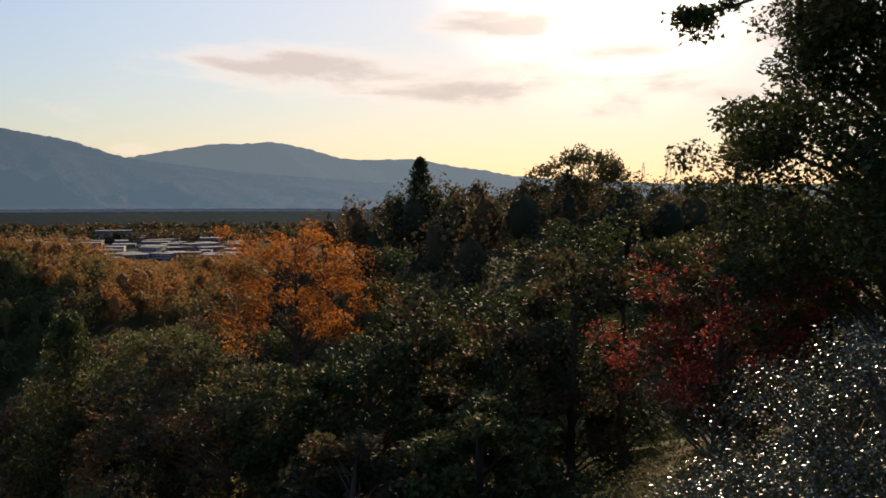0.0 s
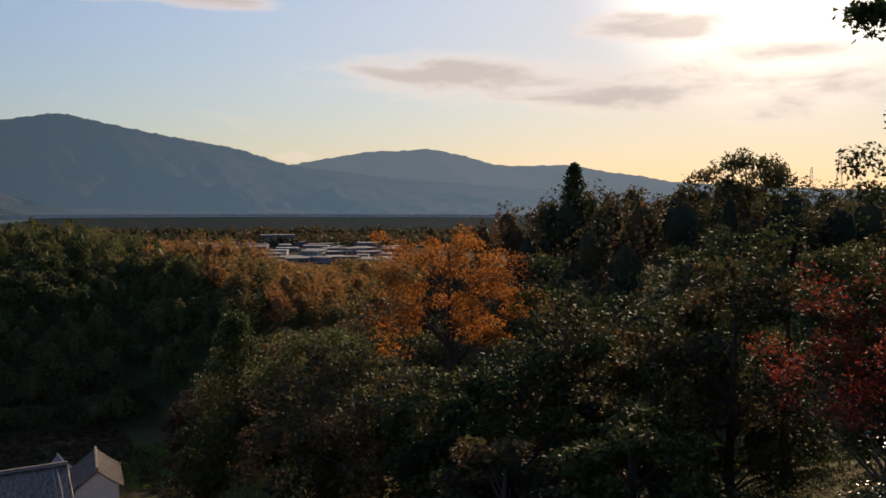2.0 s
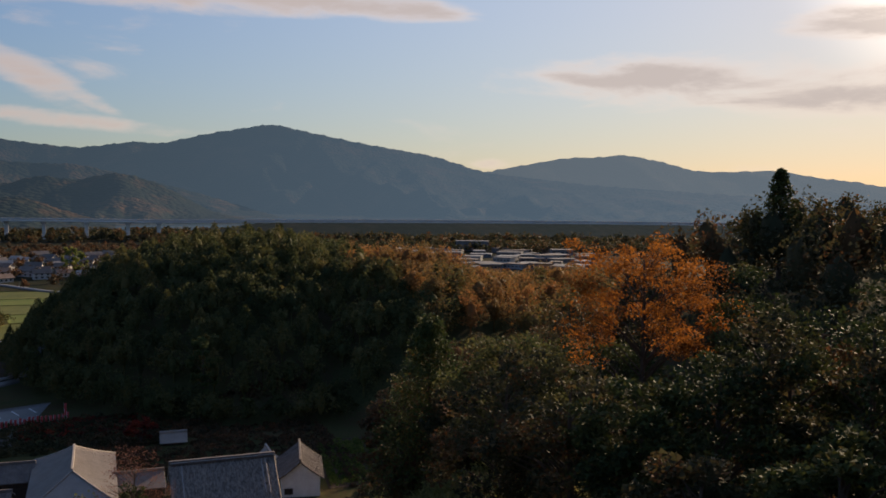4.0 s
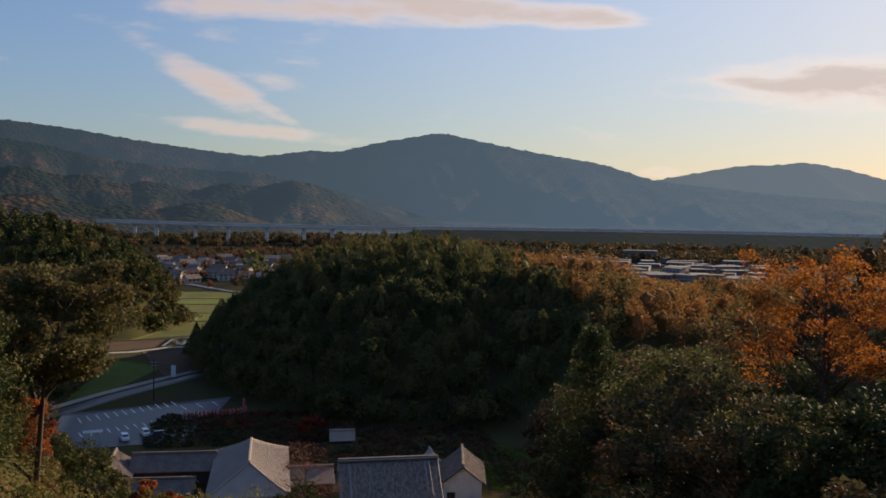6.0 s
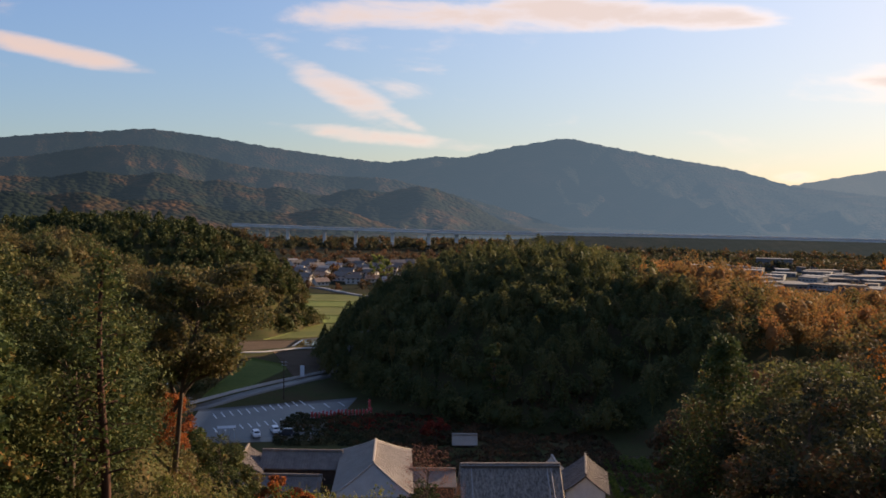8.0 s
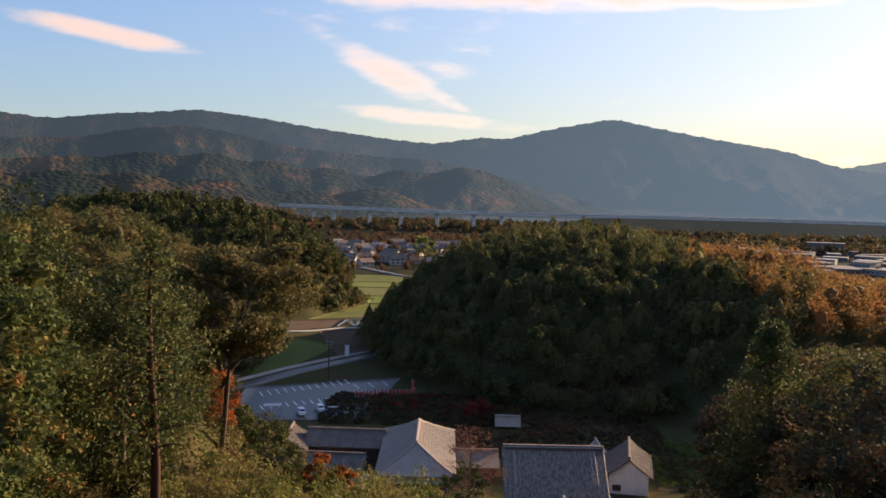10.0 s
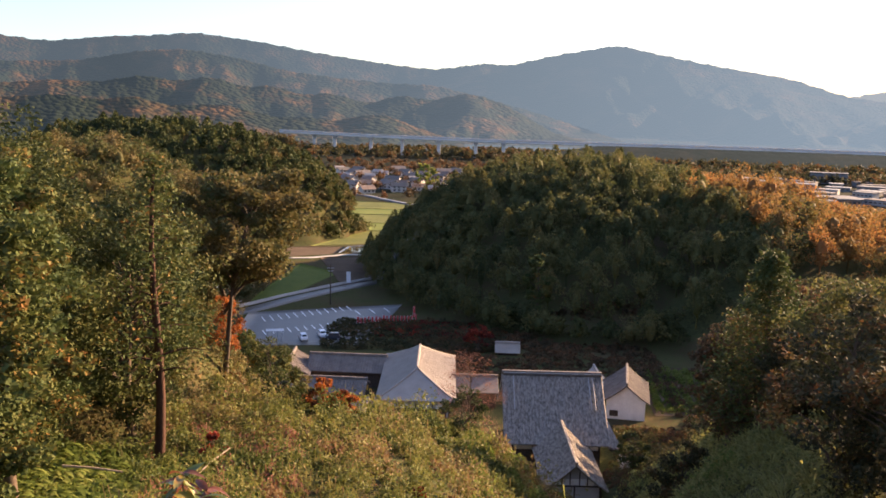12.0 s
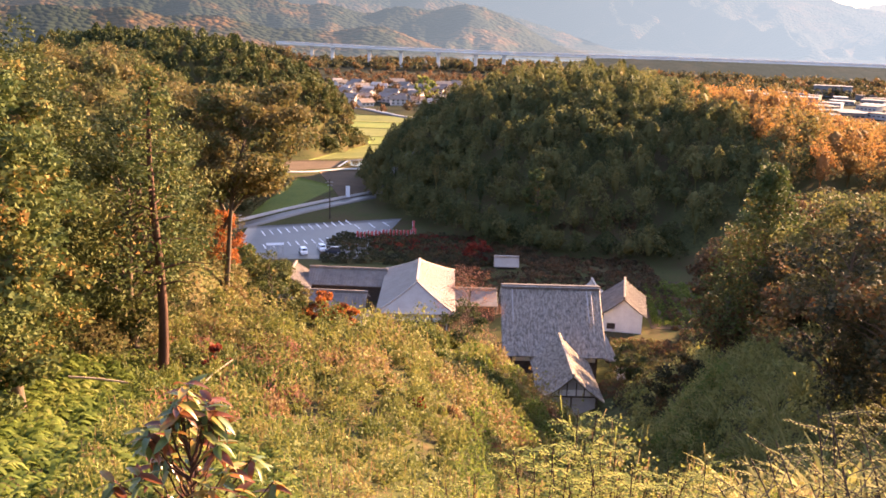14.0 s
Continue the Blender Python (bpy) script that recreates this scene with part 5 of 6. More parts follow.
def car(x, y, turn, paint, label):
    ob = thing("car", pose(x, y, 0.07, 0, 0, turn), label, "car", "cars in the car park")
    bm = bmesh.new()
    prof = [(-1.7, 0.25), (-1.72, 0.85), (-1.45, 0.95), (-1.25, 1.55), (0.55, 1.58), (1.05, 1.0), (1.68, 0.86), (1.72, 0.25)]
    sides = [[bm.verts.new((s * (0.72 if z < 1.2 else 0.6), px, z)) for px, z in prof] for s in (-1, 1)]
    for i in range(len(prof)):
        k = (i + 1) % len(prof)
        bm.faces.new((sides[0][i], sides[0][k], sides[1][k], sides[1][i]))
    bm.faces.new(sides[0])
    bm.faces.new(list(reversed(sides[1])))
    bmesh.ops.bevel(bm, geom=list(bm.edges), offset=0.05, segments=2, affect="EDGES")
    bm_part("body", bm, paint, ob, smooth=False)
    box("side_window", GLASS_DARK, ob, -0.685, -0.64, -1.1, 0.6, 1.02, 1.42, 0.02)
    box("side_window", GLASS_DARK, ob, 0.64, 0.685, -1.1, 0.6, 1.02, 1.42, 0.02)
    bm = add_box(bmesh.new(), -0.56, 0.56, 0.0, 0.72, 0, 0.03, 0.01)
    ws = bm_part("windscreen", bm, GLASS_DARK, ob)
    ws.matrix_basis = pose(0, 0.62, 1.55, -49)
    bm = add_box(bmesh.new(), -0.55, 0.55, -0.03, 0.0, 0, 0.45, 0.01)
    rw = bm_part("rear_window", bm, GLASS_DARK, ob)
    rw.matrix_basis = pose(0, -1.40, 1.03, -18)
    for sx in (-1, 1):
        for sy in (-1.08, 1.12):
            bm = bmesh.new()
            bmesh.ops.create_cone(bm, cap_ends=True, segments=18, radius1=0.29, radius2=0.29, depth=0.18)
            bmesh.ops.rotate(bm, cent=(0, 0, 0), matrix=Matrix.Rotation(radians(90), 3, "Y"), verts=bm.verts)
            w = bm_part("wheel", bm, RUBBER, ob)
            w.location = (sx * 0.66, sy, 0.29)
            bm = bmesh.new()
            bmesh.ops.create_cone(bm, cap_ends=True, segments=14, radius1=0.17, radius2=0.15, depth=0.2)
            bmesh.ops.rotate(bm, cent=(0, 0, 0), matrix=Matrix.Rotation(radians(90), 3, "Y"), verts=bm.verts)
            bm_part("rim", bm, METAL, w)
        box("headlight", WHITE, ob, sx * 0.5 - 0.13, sx * 0.5 + 0.13, 1.66, 1.735, 0.62, 0.78, 0.02)
    return ob


car(-30.6, 192.6, 20, CAR_WHITE, "small white car parked near the shelter")
car(-27.0, 196.0, 20, CAR_WHITE, "white hatchback parked by the hedge")
car(-24.2, 193.5, 100, CAR_DARK, "dark car parked half behind the hedge")

# a utility pole, a sign post and the shelter
def pole(x, y, h, label):
    ob = thing("utility_pole", pose(x, y, float(land(x, y))), label, "pole")
    part("shaft", quads_mesh("shaft", *tube_arrays([(0, 0, -0.4), (0, 0, h)], (0.17, 0.10), 10), TIMBER, smooth=True), ob)
    box("crossarm", METAL, ob, -0.9, 0.9, -0.05, 0.05, h - 0.9, h - 0.78, 0.01)
    box("crossarm", METAL, ob, -0.6, 0.6, -0.05, 0.05, h - 1.7, h - 1.58, 0.01)
    return ob


pole(-29.4, 229.3, 10.5, "dark utility pole beside the car park")
pole(-48.6, 209.5, 5.5, "short dark utility pole by the road")
ob = thing("sign_board", pose(-28.0, 259, float(land(-28, 259))), "tall white sign board by the road", "sign")
box("board", WHITE, ob, -0.6, 0.6, -0.06, 0.06, 0.4, 3.6, 0.02)
box("post", METAL, ob, -0.5, -0.4, -0.03, 0.03, -0.2, 0.4)
box("post", METAL, ob, 0.4, 0.5, -0.03, 0.03, -0.2, 0.4)
ob = thing("shelter", pose(-36.5, 191.5, 0.06, 0, 0, 12), "small open shelter with a grey roof", "shelter")
for sx in (-1.6, -0.5, 0.5, 1.6):
    box("post", METAL, ob, sx - 0.06, sx + 0.06, -0.9, -0.78, 0, 2.2)
    box("post", METAL, ob, sx - 0.06, sx + 0.06, 0.78, 0.9, 0, 2.2)
box("roof", METAL, ob, -1.9, 1.9, -1.15, 1.15, 2.2, 2.34, 0.03)

# red and white banners at the garden's edge
def banner(x, y, h, turn):
    ob = thing("banner", pose(x, y, 0, 0, 0, turn), "narrow red and white banner on a pole", "banner", "banners by the garden")
    part("pole", quads_mesh("pole", *tube_arrays([(0, 0, -0.2), (0, 0, h)], (0.03, 0.025), 6), WHITE), ob)
    n = 9
    z = np.linspace(h - 0.1, h * 0.25, n)
    sway = 0.06 * np.sin(z * 4)
    v = np.concatenate([np.column_stack([0 * z + 0.03, sway, z]), np.column_stack([0 * z + 0.55, sway * 2, z])])
    f = np.array([(i, i + 1, n + i + 1, n + i) for i in range(n - 1)])
    part("cloth", quads_mesh("cloth", v, f, RED_CLOTH), ob)
    return ob


rng = np.random.default_rng(77)
for i in range(17):
    q = i / 16
    banner(-20.5 + 13.5 * q, 208 + 4.5 * q + rng.uniform(-1, 1), 1.9, -20 + rng.uniform(-20, 20))
banner(-7.5, 214, 3.6, -20)

# hedge and garden shrubs, red maples by the temple
scrub("garden_shrubs", scatter(rng, 330, -26, 14, 170, 212, lambda x, y: y > 186 and land(x, y) < 3, 1.5), L_WOOD, 51, 1.0, 110, 0.055, "brown and dark green shrubs of the temple garden")
scrub("red_shrubs", scatter(rng, 60, -16, 8, 196, 212, lambda x, y: True, 1.8), L_RED, 52, 1.0, 90, 0.05, "dull red autumn shrubs of the temple garden")
tree("red_tree", 7.6, 187.5, 5.5, 3.0, L_RED, BARK, "deep red maple behind the halls", 53, 0.25, 0.2, 2600, 30, 0.16)
tree("red_tree", -13.6, 112.0, 50 - 112.8 * math.tan(radians(17.6)) - float(land(-13.6, 112.0)), 2.8, L_RED, BARK, "bright red shrub maple before the low roofs", 54, 0.1, 0.16, 3500, 30, 0.15)
for i, (az, d, el, r) in enumerate([(11.3, 95, -14.8, 3.2), (9.4, 101, -16.4, 3.0), (13.2, 84, -13.6, 3.2), (8.4, 108, -17.3, 2.4), (12.4, 104, -14.6, 3.4)]):
    tx, ty = -math.sin(radians(az)) * d, math.cos(radians(az)) * d
    tree("valley_shrub_tree", tx, ty, max(4.0, 50 + d * math.tan(radians(el)) - float(land(tx, ty))), r, L_OLIVE if i % 2 else L_GREENGOLD, BARK, "rounded olive green tree above the temple", 60 + i, 0.05, 0.2, 7000, 44, 0.2, group="trees above the temple")
tree("yard_tree", 24.8, 111.5, 6.0, 2.2, L_DARK, BARK, "small round clipped tree beside the wing", 71, 0.3, 0.14, 4500, 34, 0.16)
# vegetable rows
for r in range(7):
    x0 = 37.5 + 1.9 * r
    scrub("vegetable_row", [(x0 + 0.12 * k, 150 + 1.0 * k) for k in range(26)], L_FERN, 80 + r, 0.75, 110, 0.05, "row of leafy green vegetables in tilled soil")
sheet("ground_bed", [(36, 148), (50, 148), (53, 178), (39, 178)], SOIL, "dark tilled garden bed", 0.04)


# ---- village ----
def cottage(name, w, d, h, rise, wall, roof, label, group):
    ob = thing(name, pose(0, 0, -50), label, "house", group)
    box("wall", wall, ob, -w / 2, w / 2, -d / 2, d / 2, -0.5, h)
    bm = bmesh.new()
    o = 0.8
    for s in (-1, 1):
        pts = [(-w / 2 - o, s * (d / 2 + o), h - 0.3), (w / 2 + o, s * (d / 2 + o), h - 0.3), (w / 2 + o, 0, h + rise), (-w / 2 - o, 0, h + rise)]
        up = [bm.verts.new(p) for p in pts]
        dn = [bm.verts.new((p[0], p[1], p[2] - 0.3)) for p in pts]
        bm.faces.new(up), bm.faces.new(list(reversed(dn)))
        for i in range(4):
            bm.faces.new((up[i], up[(i + 1) % 4], dn[(i + 1) % 4], dn[i]))
    bm_part("roof", bm, roof, ob)
    for s in (-1, 1):
        bm = bmesh.new()
        vs = [bm.verts.new((s * w / 2, -d / 2, h)), bm.verts.new((s * w / 2, d / 2, h)), bm.verts.new((s * w / 2, 0, h + rise - 0.2))]
        bm.faces.new(vs)
        bm_part("gable", bm, wall, ob)
    for k in np.linspace(-0.32, 0.32, 3):
        box("window", GLASS_DARK, ob, k * w - 0.8, k * w + 0.8, -d / 2 - 0.03, -d / 2 + 0.02, 0.9, 2.1)
        if h > 4.1:
            box("window", GLASS_DARK, ob, k * w - 0.7, k * w + 0.7, -d / 2 - 0.03, -d / 2 + 0.02, 3.0, 3.9)
    return ob


ROOF_BLUE = surface("grey_tiled_roof", (0.095, 0.083, 0.074), (0.165, 0.145, 0.128), 0.3, 3, 0.8, 0.2, 0.15)
ROOF_BROWN = surface("brown_roof", (0.12, 0.08, 0.06), (0.22, 0.16, 0.13), 0.3, 3, 0.7, 0.2)
CREAM = surface("cream_render", (0.36, 0.33, 0.29), (0.52, 0.48, 0.43), 0.3, 3, 0.9, 0.1)
protos = [cottage("village_house", 11, 8, 4.6, 2.4, CREAM, ROOF_BLUE, "cream two storey house with a grey tiled roof", "village houses"),
          cottage("village_house", 10, 7.5, 3.2, 2.4, CREAM, ROOF_BROWN, "cream single storey house with a brown roof", "village houses"),
          cottage("village_house", 13, 8.5, 4.4, 2.8, PLASTER_GREY, TILE_DARK, "grey farmhouse with a dark tiled roof", "village houses"),
          cottage("village_house", 8, 7, 4.2, 2.0, CREAM, TILE_PALE, "small cream house with a pale roof", "village houses")]
rng = np.random.default_rng(91)
spots = scatter(rng, 46, -125, 20, 655, 880, lambda x, y: -0.17 < x / y < 0.02, 17)
for i, (x, y) in enumerate(spots):
    m = pose(x, y, float(land(x, y)), 0, 0, rng.uniform(-40, 40))
    if i < len(protos):
        protos[i].matrix_basis = m
    else:
        copy_thing(protos[i % 4], m)


for k, (az, d, el, r) in enumerate([(1.55, 700, -3.05, 5.0), (0.9, 715, -3.35, 4.0)]):
    tree("yellow_tree", *rising(az, d, el), r, L_GOLD, BARK, "yellow autumn tree among the village houses", 96 + k, 0.1, 0.9, 900, 26, 0.3, group="yellow village trees")
FACT_A = surface("grey_cladding", (0.11, 0.112, 0.115), (0.17, 0.17, 0.172), 0.1, 2, 0.8, 0.1, 0.15)
FACT_B = surface("pale_cladding", (0.20, 0.20, 0.198), (0.30, 0.30, 0.29), 0.1, 2, 0.8, 0.1, 0.15)


def factory(x, y, w, d, h, turn, wall, label, i=0):
    ob = thing("factory", pose(x, y, float(land(x, y)), 0, 0, turn), label, "factory", "factories of the town")
    box("wall", wall, ob, -w / 2, w / 2, -d / 2, d / 2, -1, h)
    box("roof", (FACT_A, TILE_DARK, FACT_B)[i % 3], ob, -w / 2 - 0.4, w / 2 + 0.4, -d / 2 - 0.4, d / 2 + 0.4, h, h + 0.7, 0.1)
    for k in np.linspace(-0.4, 0.4, 5):
        box("window", GLASS_DARK, ob, k * w - w * 0.06, k * w + w * 0.06, -d / 2 - 0.05, -d / 2 + 0.02, h * 0.45, h * 0.7)
    return ob


for i, (x, y) in enumerate(scatter(rng, 60, 205, 450, 560, 900, lambda x, y: 0.30 < x / y < 0.58 and 690 < math.hypot(x, y) < 950, 17)):
    factory(x, y, rng.uniform(9, 24), rng.uniform(9, 15), rng.uniform(2.6, 5.2), rng.uniform(-45, 20) - 10, (FACT_A, FACT_A, FACT_B, ROOF_BROWN)[i % 4],
            ("long grey factory shed", "grey metal factory shed", "pale flat roofed factory", "brown flat roofed factory")[i % 4], i)
factory(372, 890, 34, 14, 10, -24, FACT_A, "tall grey factory block")


# ---- motorway viaduct ----
DECK = surface("pale_concrete", (0.52, 0.48, 0.42), (0.68, 0.63, 0.56), 0.02, 0.4, 0.85, 0.1)


def build_viaduct():
    ob = thing("viaduct", pose(0, 0, 0), "long pale concrete motorway viaduct across the valley", "viaduct", kind="structure")
    az = np.arange(10.5, -64, -0.5)
    r = np.interp(-az, [-10.5, 0, 15, 30, 64], [1330, 1215, 1160, 1230, 1500])
    z = 50 - r * np.tan(np.radians(np.interp(-az, [-10.5, -5, 4, 64], [1.45, 1.62, 1.78, 1.74])))
    def band(name, out0, out1, low, high, mat, label="", first=0):
        vs = []
        for o, h in ((out0, low), (out1, low), (out1, high), (out0, high)):
            vs.append(np.column_stack([-np.sin(np.radians(az)) * (r + o), np.cos(np.radians(az)) * (r + o), z + h])[first:])
        n = len(az) - first
        f = [(a * n + i, a * n + i + 1, b * n + i + 1, b * n + i) for a, b in ((0, 1), (1, 2), (2, 3), (3, 0)) for i in range(n - 1)]
        f += [(0, n, 2 * n, 3 * n), (n - 1, 4 * n - 1, 3 * n - 1, 2 * n - 1)]
        return part(name, quads_mesh(name, np.concatenate(vs), np.array(f), mat), ob, label)
    band("deck", 0, 22, -2.2, 0, DECK)
    band("parapet", 0, 0.5, 0.0, 1.0, CONCRETE, "grey sound barrier")
    band("parapet", 21.5, 22, 0.0, 2.2, CONCRETE, "pale sound barrier")
    k0 = int(np.argmin(abs(az + 3)))
    rows = []
    rise = smooth(0, 14, np.arange(len(az)) - k0)
    for o, h in ((-0.6, -11 + (z + 9.6) * rise), (-16.0, -11 + (z + 4.0) * rise), (-44.0, 0 * z - 10.5)):
        rows.append(np.column_stack([-np.sin(np.radians(az)) * (r + o), np.cos(np.radians(az)) * (r + o), h])[k0:])
    n = len(az) - k0
    f = np.array([(a * n + i, a * n + i + 1, (a + 1) * n + i + 1, (a + 1) * n + i) for a in (0, 1) for i in range(n - 1)])
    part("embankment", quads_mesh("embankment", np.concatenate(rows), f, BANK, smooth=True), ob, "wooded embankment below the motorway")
    for k, a in enumerate((8.35, 7.1, 4.85, 2.9, 0.6, -1.7, -3.45)):
        i = int(np.argmin(abs(az - a)))
        for o in (5.0, 17.0):
            x, y = -math.sin(radians(a)) * (r[i] + o), math.cos(radians(a)) * (r[i] + o)
            bm = add_box(bmesh.new(), -2.4, 2.4, -1.4, 1.4, -13, z[i] - 2.4, 0.3)
            pier = bm_part("pier", bm, DECK, ob)
            pier.matrix_basis = pose(x, y, 0, 0, 0, a)
        bm = add_box(bmesh.new(), -3.2, 3.2, 0.5, 21.5, z[i] - 4.4, z[i] - 2.6, 0.3)
        cap = bm_part("pier_cap", bm, CONCRETE, ob)
        cap.matrix_basis = pose(-math.sin(radians(a)) * r[i], math.cos(radians(a)) * r[i], 0, 0, 0, a)


build_viaduct()


# a far lattice mast on the skyline
def mast(az, d, base, h):
    x, y = -math.sin(radians(az)) * d, math.cos(radians(az)) * d
    ob = thing("lattice_mast", pose(x, y, base, 0, 0, 20), "thin grey steel lattice mast on the skyline", "mast")
    w = h * 0.07
    for sx, sy in ((-1, -1), (1, -1), (1, 1), (-1, 1)):
        part("leg", quads_mesh("leg", *tube_arrays([(sx * w, sy * w, 0), (sx * 0.2, sy * 0.2, h)], (0.12, 0.07), 5), METAL), ob)
    for k in (0.35, 0.6, 0.8, 0.92):
        r = w * (1 - k) + 0.3
        box("brace", METAL, ob, -r - (1.6 if k > 0.7 else 0), r + (1.6 if k > 0.7 else 0), -0.08, 0.08, h * k, h * k + 0.16)
    return ob


mast(-56.5, 320, 28, 34)
mast(-55.0, 420, 30, 30)


# ---- plants close to the eye ----
def blade_mesh(name, length, width, droop, mat):
    """One long leaf with a folded midrib, its base at the origin, growing along +x."""
    n = 5
    v, f = [], []
    for i in range(n + 1):
        t = i / n
        w = width * math.sin(math.pi * (0.06 + 0.94 * t) ** 0.8) ** 0.8 * (1 if i < n else 0.05)
        x, z = length * t, -droop * length * t * t
        v += [(x, -w / 2, z + w * 0.18), (x, 0, z), (x, w / 2, z + w * 0.18)]
    for i in range(n):
        f += [(3 * i, 3 * i + 3, 3 * i + 4, 3 * i + 1), (3 * i + 1, 3 * i + 4, 3 * i + 5, 3 * i + 2)]
    return quads_mesh(name, v, np.array(f), mat, np.full(len(v), 0.5), smooth=True)


def leaf_by_object(name, stops):
    """Large leaves: each its own colour, with vein and blotch."""
    m, nt, b, make, link = material(name, 0.38, 0.45)
    info = make("ShaderNodeObjectInfo")
    tc = make("ShaderNodeTexCoord")
    n1 = make("ShaderNodeTexNoise", Scale=14.0, Detail=3.0)
    link(tc.outputs["Object"], n1.inputs["Vector"])
    mix = make("ShaderNodeMix")
    mix.data_type = "FLOAT"
    mix.inputs["Factor"].default_value = 0.3
    link(info.outputs["Random"], mix.inputs["A"])
    link(n1.outputs["Fac"], mix.inputs["B"])
    r = ramp(make, stops)
    link(mix.outputs["Result"], r.inputs[0])
    link(r.outputs[0], b.inputs["Base Color"])
    tr = make("ShaderNodeBsdfTranslucent")
    link(r.outputs[0], tr.inputs["Color"])
    ms = make("ShaderNodeMixShader")
    ms.inputs[0].default_value = 0.35
    link(b.outputs[0], ms.inputs[1])
    link(tr.outputs[0], ms.inputs[2])
    link(ms.outputs[0], nt.nodes["Material Output"].inputs[0])
    return m


BIG_LEAF = leaf_by_object("large_autumn_leaves", [(0.2, (0.07, 0.11, 0.03)), (0.42, (0.17, 0.19, 0.05)), (0.54, (0.27, 0.15, 0.035)), (0.64, (0.20, 0.055, 0.022)), (0.85, (0.10, 0.04, 0.02))])


def big_leaf_shrub(x, y, height, seed):
    rng = np.random.default_rng(seed)
    g = float(land(x, y))
    ob = thing("big_leaf_shrub", pose(x, y, g), "young tree with large green and russet whorled leaves", "shrub")
    meshes = [blade_mesh("leaf", l, w, d, BIG_LEAF) for l, w, d in ((0.20, 0.07, 0.3), (0.17, 0.062, 0.7), (0.22, 0.075, 0.12))]
    tips = [(0, 0, height)]
    for k in range(58):
        h = rng.uniform(0.36, 0.96)
        a, q = k * 2.4, min(0.95, 0.12 + 0.75 * (1 - h) / 0.42) * rng.uniform(0.35, 1.1)
        tips.append((0.92 * math.cos(a) * q, 0.92 * math.sin(a) * q, height * h))
    for tip in tips:
        e = np.array(tip)
        s = np.array([0, 0, tip[2] * 0.84 - 0.1]) if tip[2] < height else np.zeros(3)
        mid = (s + e) / 2 + (0, 0, -0.08)
        stem = part("stem", quads_mesh("stem", *tube_arrays([s, mid, e], (0.012, 0.009, 0.005), 6), BARK_RED, smooth=True), ob)
        n = 10
        for k in range(n):
            lf = new("leaf", meshes[int(rng.integers(3))])
            lf.parent = stem
            lf.matrix_basis = Matrix.Translation(e - np.array([0, 0, 0.02 * k * 0.6])) @ pose(0, 0, 0, rng.uniform(-25, 25), rng.uniform(-30, 50), k * 137.5 + rng.uniform(-15, 15))
    return ob


def frond_plant(name, x, y, height, stems, mat, label, seed, leaflet=0.055, lean=(0.0, 0.0), spread=0.5, category="plant", pairs=9, arch=0.5, stalk=BARK_RED, z=None):
    """A weed or sapling: upright stems with feathered leaf stalks."""
    rng = np.random.default_rng(seed)
    g = float(land(x, y)) if z is None else z
    ob = thing(name, pose(x, y, g), label, category)
    for s in range(stems):
        h = height * rng.uniform(0.62, 1.0) if s else height
        a = rng.uniform(0, 2 * math.pi)
        out = spread * rng.uniform(0.2, 1) if s else 0.0
        q = np.linspace(0, 1, 7)
        spine = np.column_stack([q ** 1.4 * (out * math.cos(a) + lean[0] * h) + 0.02 * np.sin(q * 9), q ** 1.4 * (out * math.sin(a) + lean[1] * h), h * q])
        stem = part("stem", quads_mesh("stem", *tube_arrays(spine, 0.012 * (1.15 - q) + 0.002, 5), stalk), ob)
        vs, ts = [], []
        twigs = []
        for k in range(19):
            t = 0.25 + 0.75 * (k + 0.5) / 19
            o = np.array([np.interp(t, q, spine[:, c]) for c in range(3)])
            b = k * 2.4 + rng.uniform(-0.4, 0.4)
            rise = rng.uniform(0.3, 1.0)
            l = 0.36 * height * 0.32 * (1.25 - t) * 1.8 + 0.06
            w = np.linspace(0, 1, pairs + 1)
            rachis = o + np.column_stack([np.cos(b) * l * w, np.sin(b) * l * w, l * (rise * w - arch * w * w)])
            twigs.append(tube_arrays(rachis[::3], [0.003] * len(rachis[::3]), 4))
            side = np.array([-math.sin(b), math.cos(b), 0.0])
            fwd = np.array([math.cos(b), math.sin(b), 0.2])
            for j in range(1, pairs + 1):
                for sg in (-1, 1):
                    d = side * sg * 0.85 + fwd * 0.45 + np.array([0, 0, rng.uniform(-0.35, 0.2)])
                    d /= np.linalg.norm(d)
                    ll = leaflet * rng.uniform(0.8, 1.25) * (1.15 - 0.5 * j / pairs)
                    nn = np.cross(d, (0.1, 0.2, 1.0))
                    nn /= np.linalg.norm(nn)
                    p = rachis[j]
                    vs += [p, p + d * ll * 0.45 + nn * ll * 0.17, p + d * ll, p + d * ll * 0.45 - nn * ll * 0.17]
                    ts += [rng.uniform(0, 1)] * 4
        v, f = np.array(vs), np.arange(len(vs)).reshape(-1, 4)
        part("foliage", quads_mesh("foliage", v, f, mat, np.array(ts)), stem)
        part("twig", quads_mesh("twig", *join_arrays(twigs), stalk), stem)
    return ob


def polar(az, d):
    return -math.sin(radians(az)) * d, math.cos(radians(az)) * d


def grown(az, d, el):
    """Place at an azimuth and distance, and the height of a plant whose tip stands at that elevation from the eye."""
    x, y = polar(az, d)
    return x, y, 50 + d * math.tan(radians(el)) - float(land(x, y))


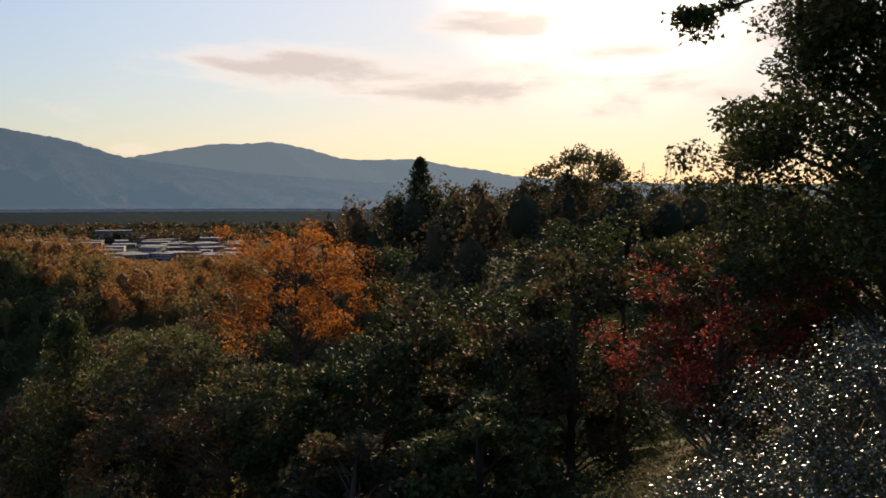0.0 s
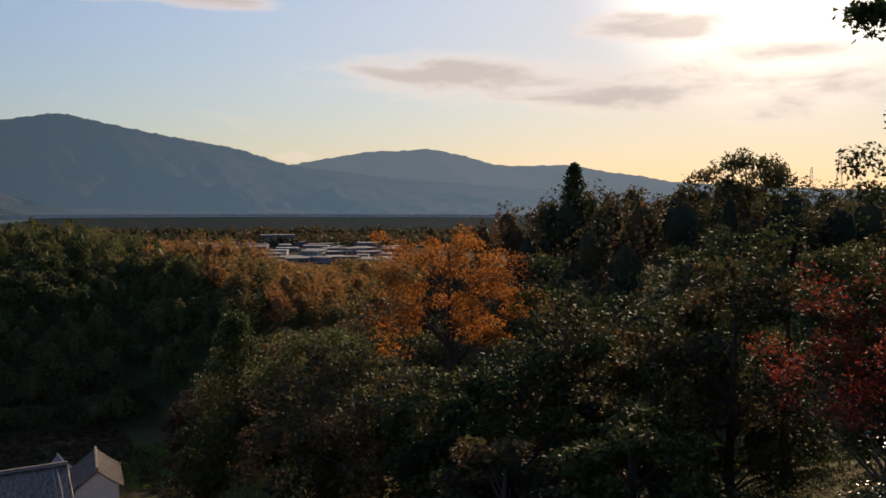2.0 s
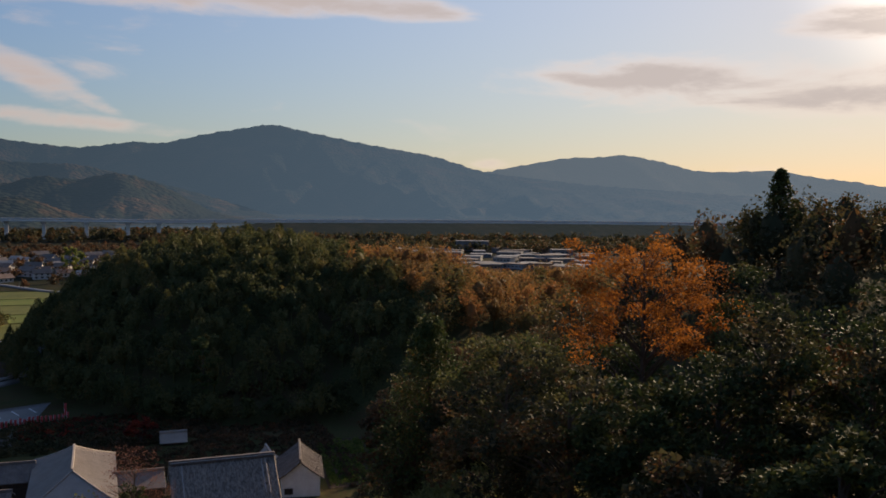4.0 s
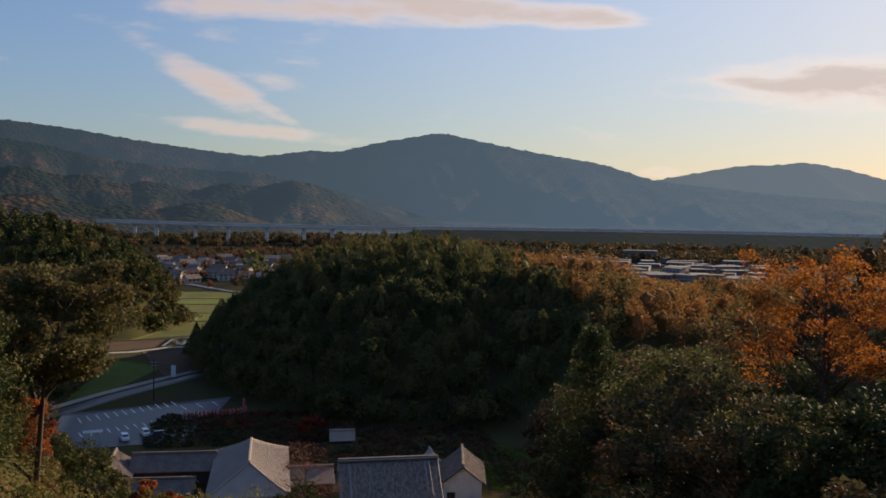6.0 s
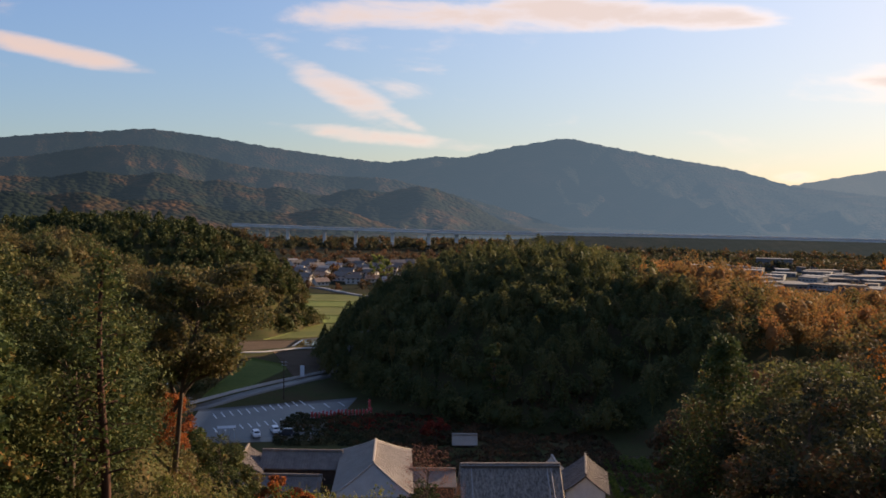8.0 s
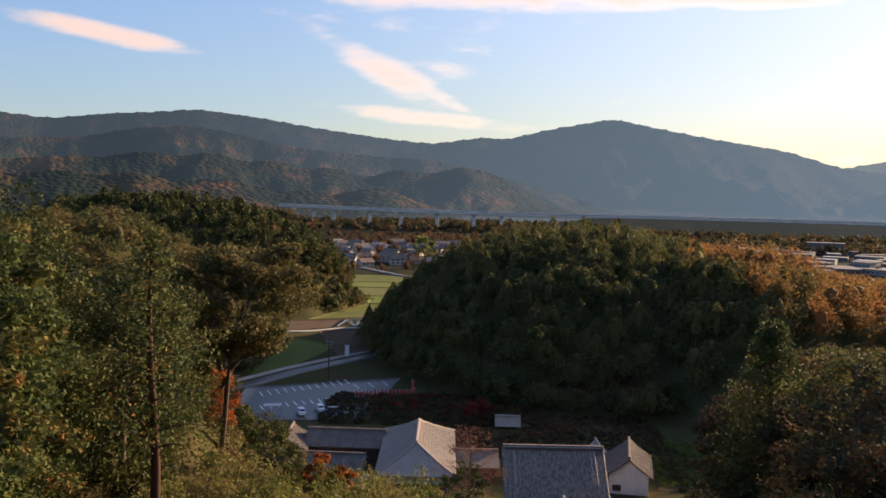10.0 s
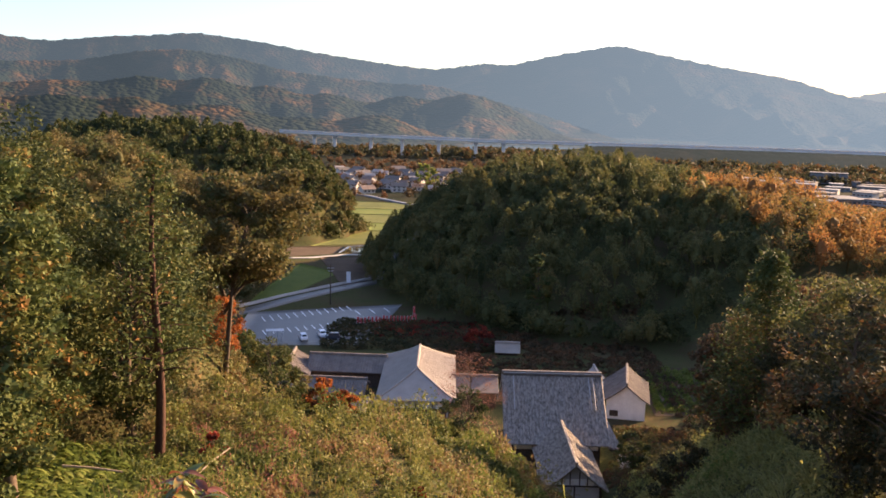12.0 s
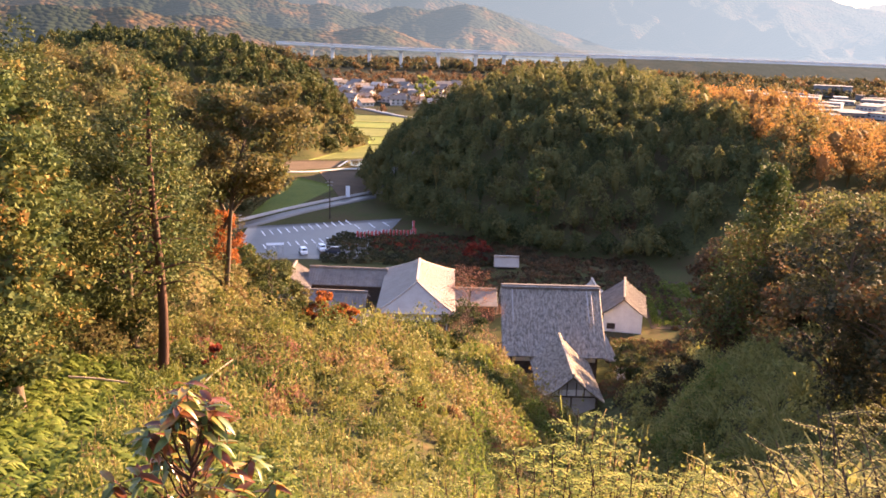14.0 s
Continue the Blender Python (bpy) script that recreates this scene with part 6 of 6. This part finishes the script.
x, y, h = grown(16.6, 7.2, -22.0)
big_leaf_shrub(x, y, h, 101)
WEEDS = [(-8.9, 7.0, -23.6, 9), (-7.4, 6.6, -25.4, 8), (-11.6, 7.2, -24.8, 8), (-12.8, 6.6, -26.4, 8), (-5.2, 7.0, -27.0, 8), (-15.5, 7.0, -26.8, 8), (-2.2, 7.2, -27.8, 7),
         (-17.5, 7.4, -25.6, 8), (-20.2, 7.0, -26.4, 8), (2.0, 7.3, -28.4, 7), (6.5, 7.0, -28.4, 7), (-23.0, 6.2, -27.2, 8), (-10.2, 6.0, -27.0, 8), (-18.8, 6.2, -28.0, 8), (-14, 5.8, -28.2, 8), (-25.5, 6.5, -25.5, 8)]
for i, (az, d, el, n) in enumerate(WEEDS):
    x, y, h = grown(az, d, el)
    frond_plant("weed_plant", x, y, max(h, 0.6), n, L_GOLD, "sunlit golden green weed with feathered leaves", 110 + i, 0.07 if i < 3 else 0.05, (0.02, 0.0), 0.5)
for i, (az, d, el, lean) in enumerate([(-27.5, 5.4, -21.5, -0.12), (-30.5, 5.2, -21.0, -0.22), (-29.2, 5.0, -23.0, -0.3), (-28.2, 4.8, -26.5, -0.25), (-33, 5.4, -20.0, -0.2), (-31.5, 4.8, -24.0, -0.25)]):
    x, y, h = grown(az, d, el)
    frond_plant("bright_shrub", x, y, max(h, 0.8), 10, L_BAMBOO, "shrub with small glinting leaves on arching twigs", 140 + i, 0.04, (lean, 0.05), 0.6, "shrub", 9, 0.2, BARK)
# glinting shrubs below the dark oak
for i, (az, d, el) in enumerate([(-67.5, 9.0, -9.5), (-70.0, 8.5, -8.0), (-64.0, 9.5, -15.0), (-59.5, 10.5, -17.0), (-73.0, 8.5, -7.0), (-66.0, 7.6, -15.5)]):
    x, y, h = grown(az, d, el)
    tree("glinting_shrub", x, y, max(h, 1.2) + 0.3, 1.3, L_SHINY if i != 3 else L_OLIVE, BARK, "dense shrub with small shiny leaves against the light", 160 + i, 0.0, 0.017, 16000, 50, 0.04, category="shrub", group="shiny shrubs")

# felled wood and stumps on the slope
def log(x, y, length, r, turn, tilt, label):
    ob = part("log", quads_mesh("log", *tube_arrays([(-length / 2, 0, 0), (0, 0.04, 0.03), (length / 2, 0, 0)], (r, r * 0.9, r * 0.75), 9), DEADWOOD, smooth=True))
    ob.matrix_basis = pose(x, y, float(land(x, y)) + 0.6, 0, tilt, turn)
    return tagged(ob, label, "log")


log(-11.0, 42.0, 2.4, 0.05, 62, -14, "pale dead branch lying on the scrub")
log(-15.5, 38.5, 2.6, 0.06, 8, 8, "fallen brown trunk below the pine")
for x, y in ((-6.8, 62.5), (-7.6, 63.0)):
    bm = bmesh.new()
    bmesh.ops.create_cone(bm, cap_ends=True, segments=11, radius1=0.34, radius2=0.27, depth=2.0)
    st = bm_part("stump", bm, BARK_RED)
    st.location = (x, y, float(land(x, y)) + 0.9)
    tagged(st, "short cut tree stump among the scrub", "stump")
# red seedlings among the green
for i, (az, d, h) in enumerate([(-17.2, 12, 0.9), (17.2, 34, 0.9), (14.6, 46, 1.2), (1.5, 40, 0.3)]):
    x, y = polar(az, d)
    tree("red_seedling", x, y, h + 0.6, 0.3 + 0.3 * h, L_RED, BARK, "small red leaved seedling in the scrub", 180 + i, 0.1, 0.05 + d / 900, 700, 14, 0.02, category="shrub", group="red seedlings")
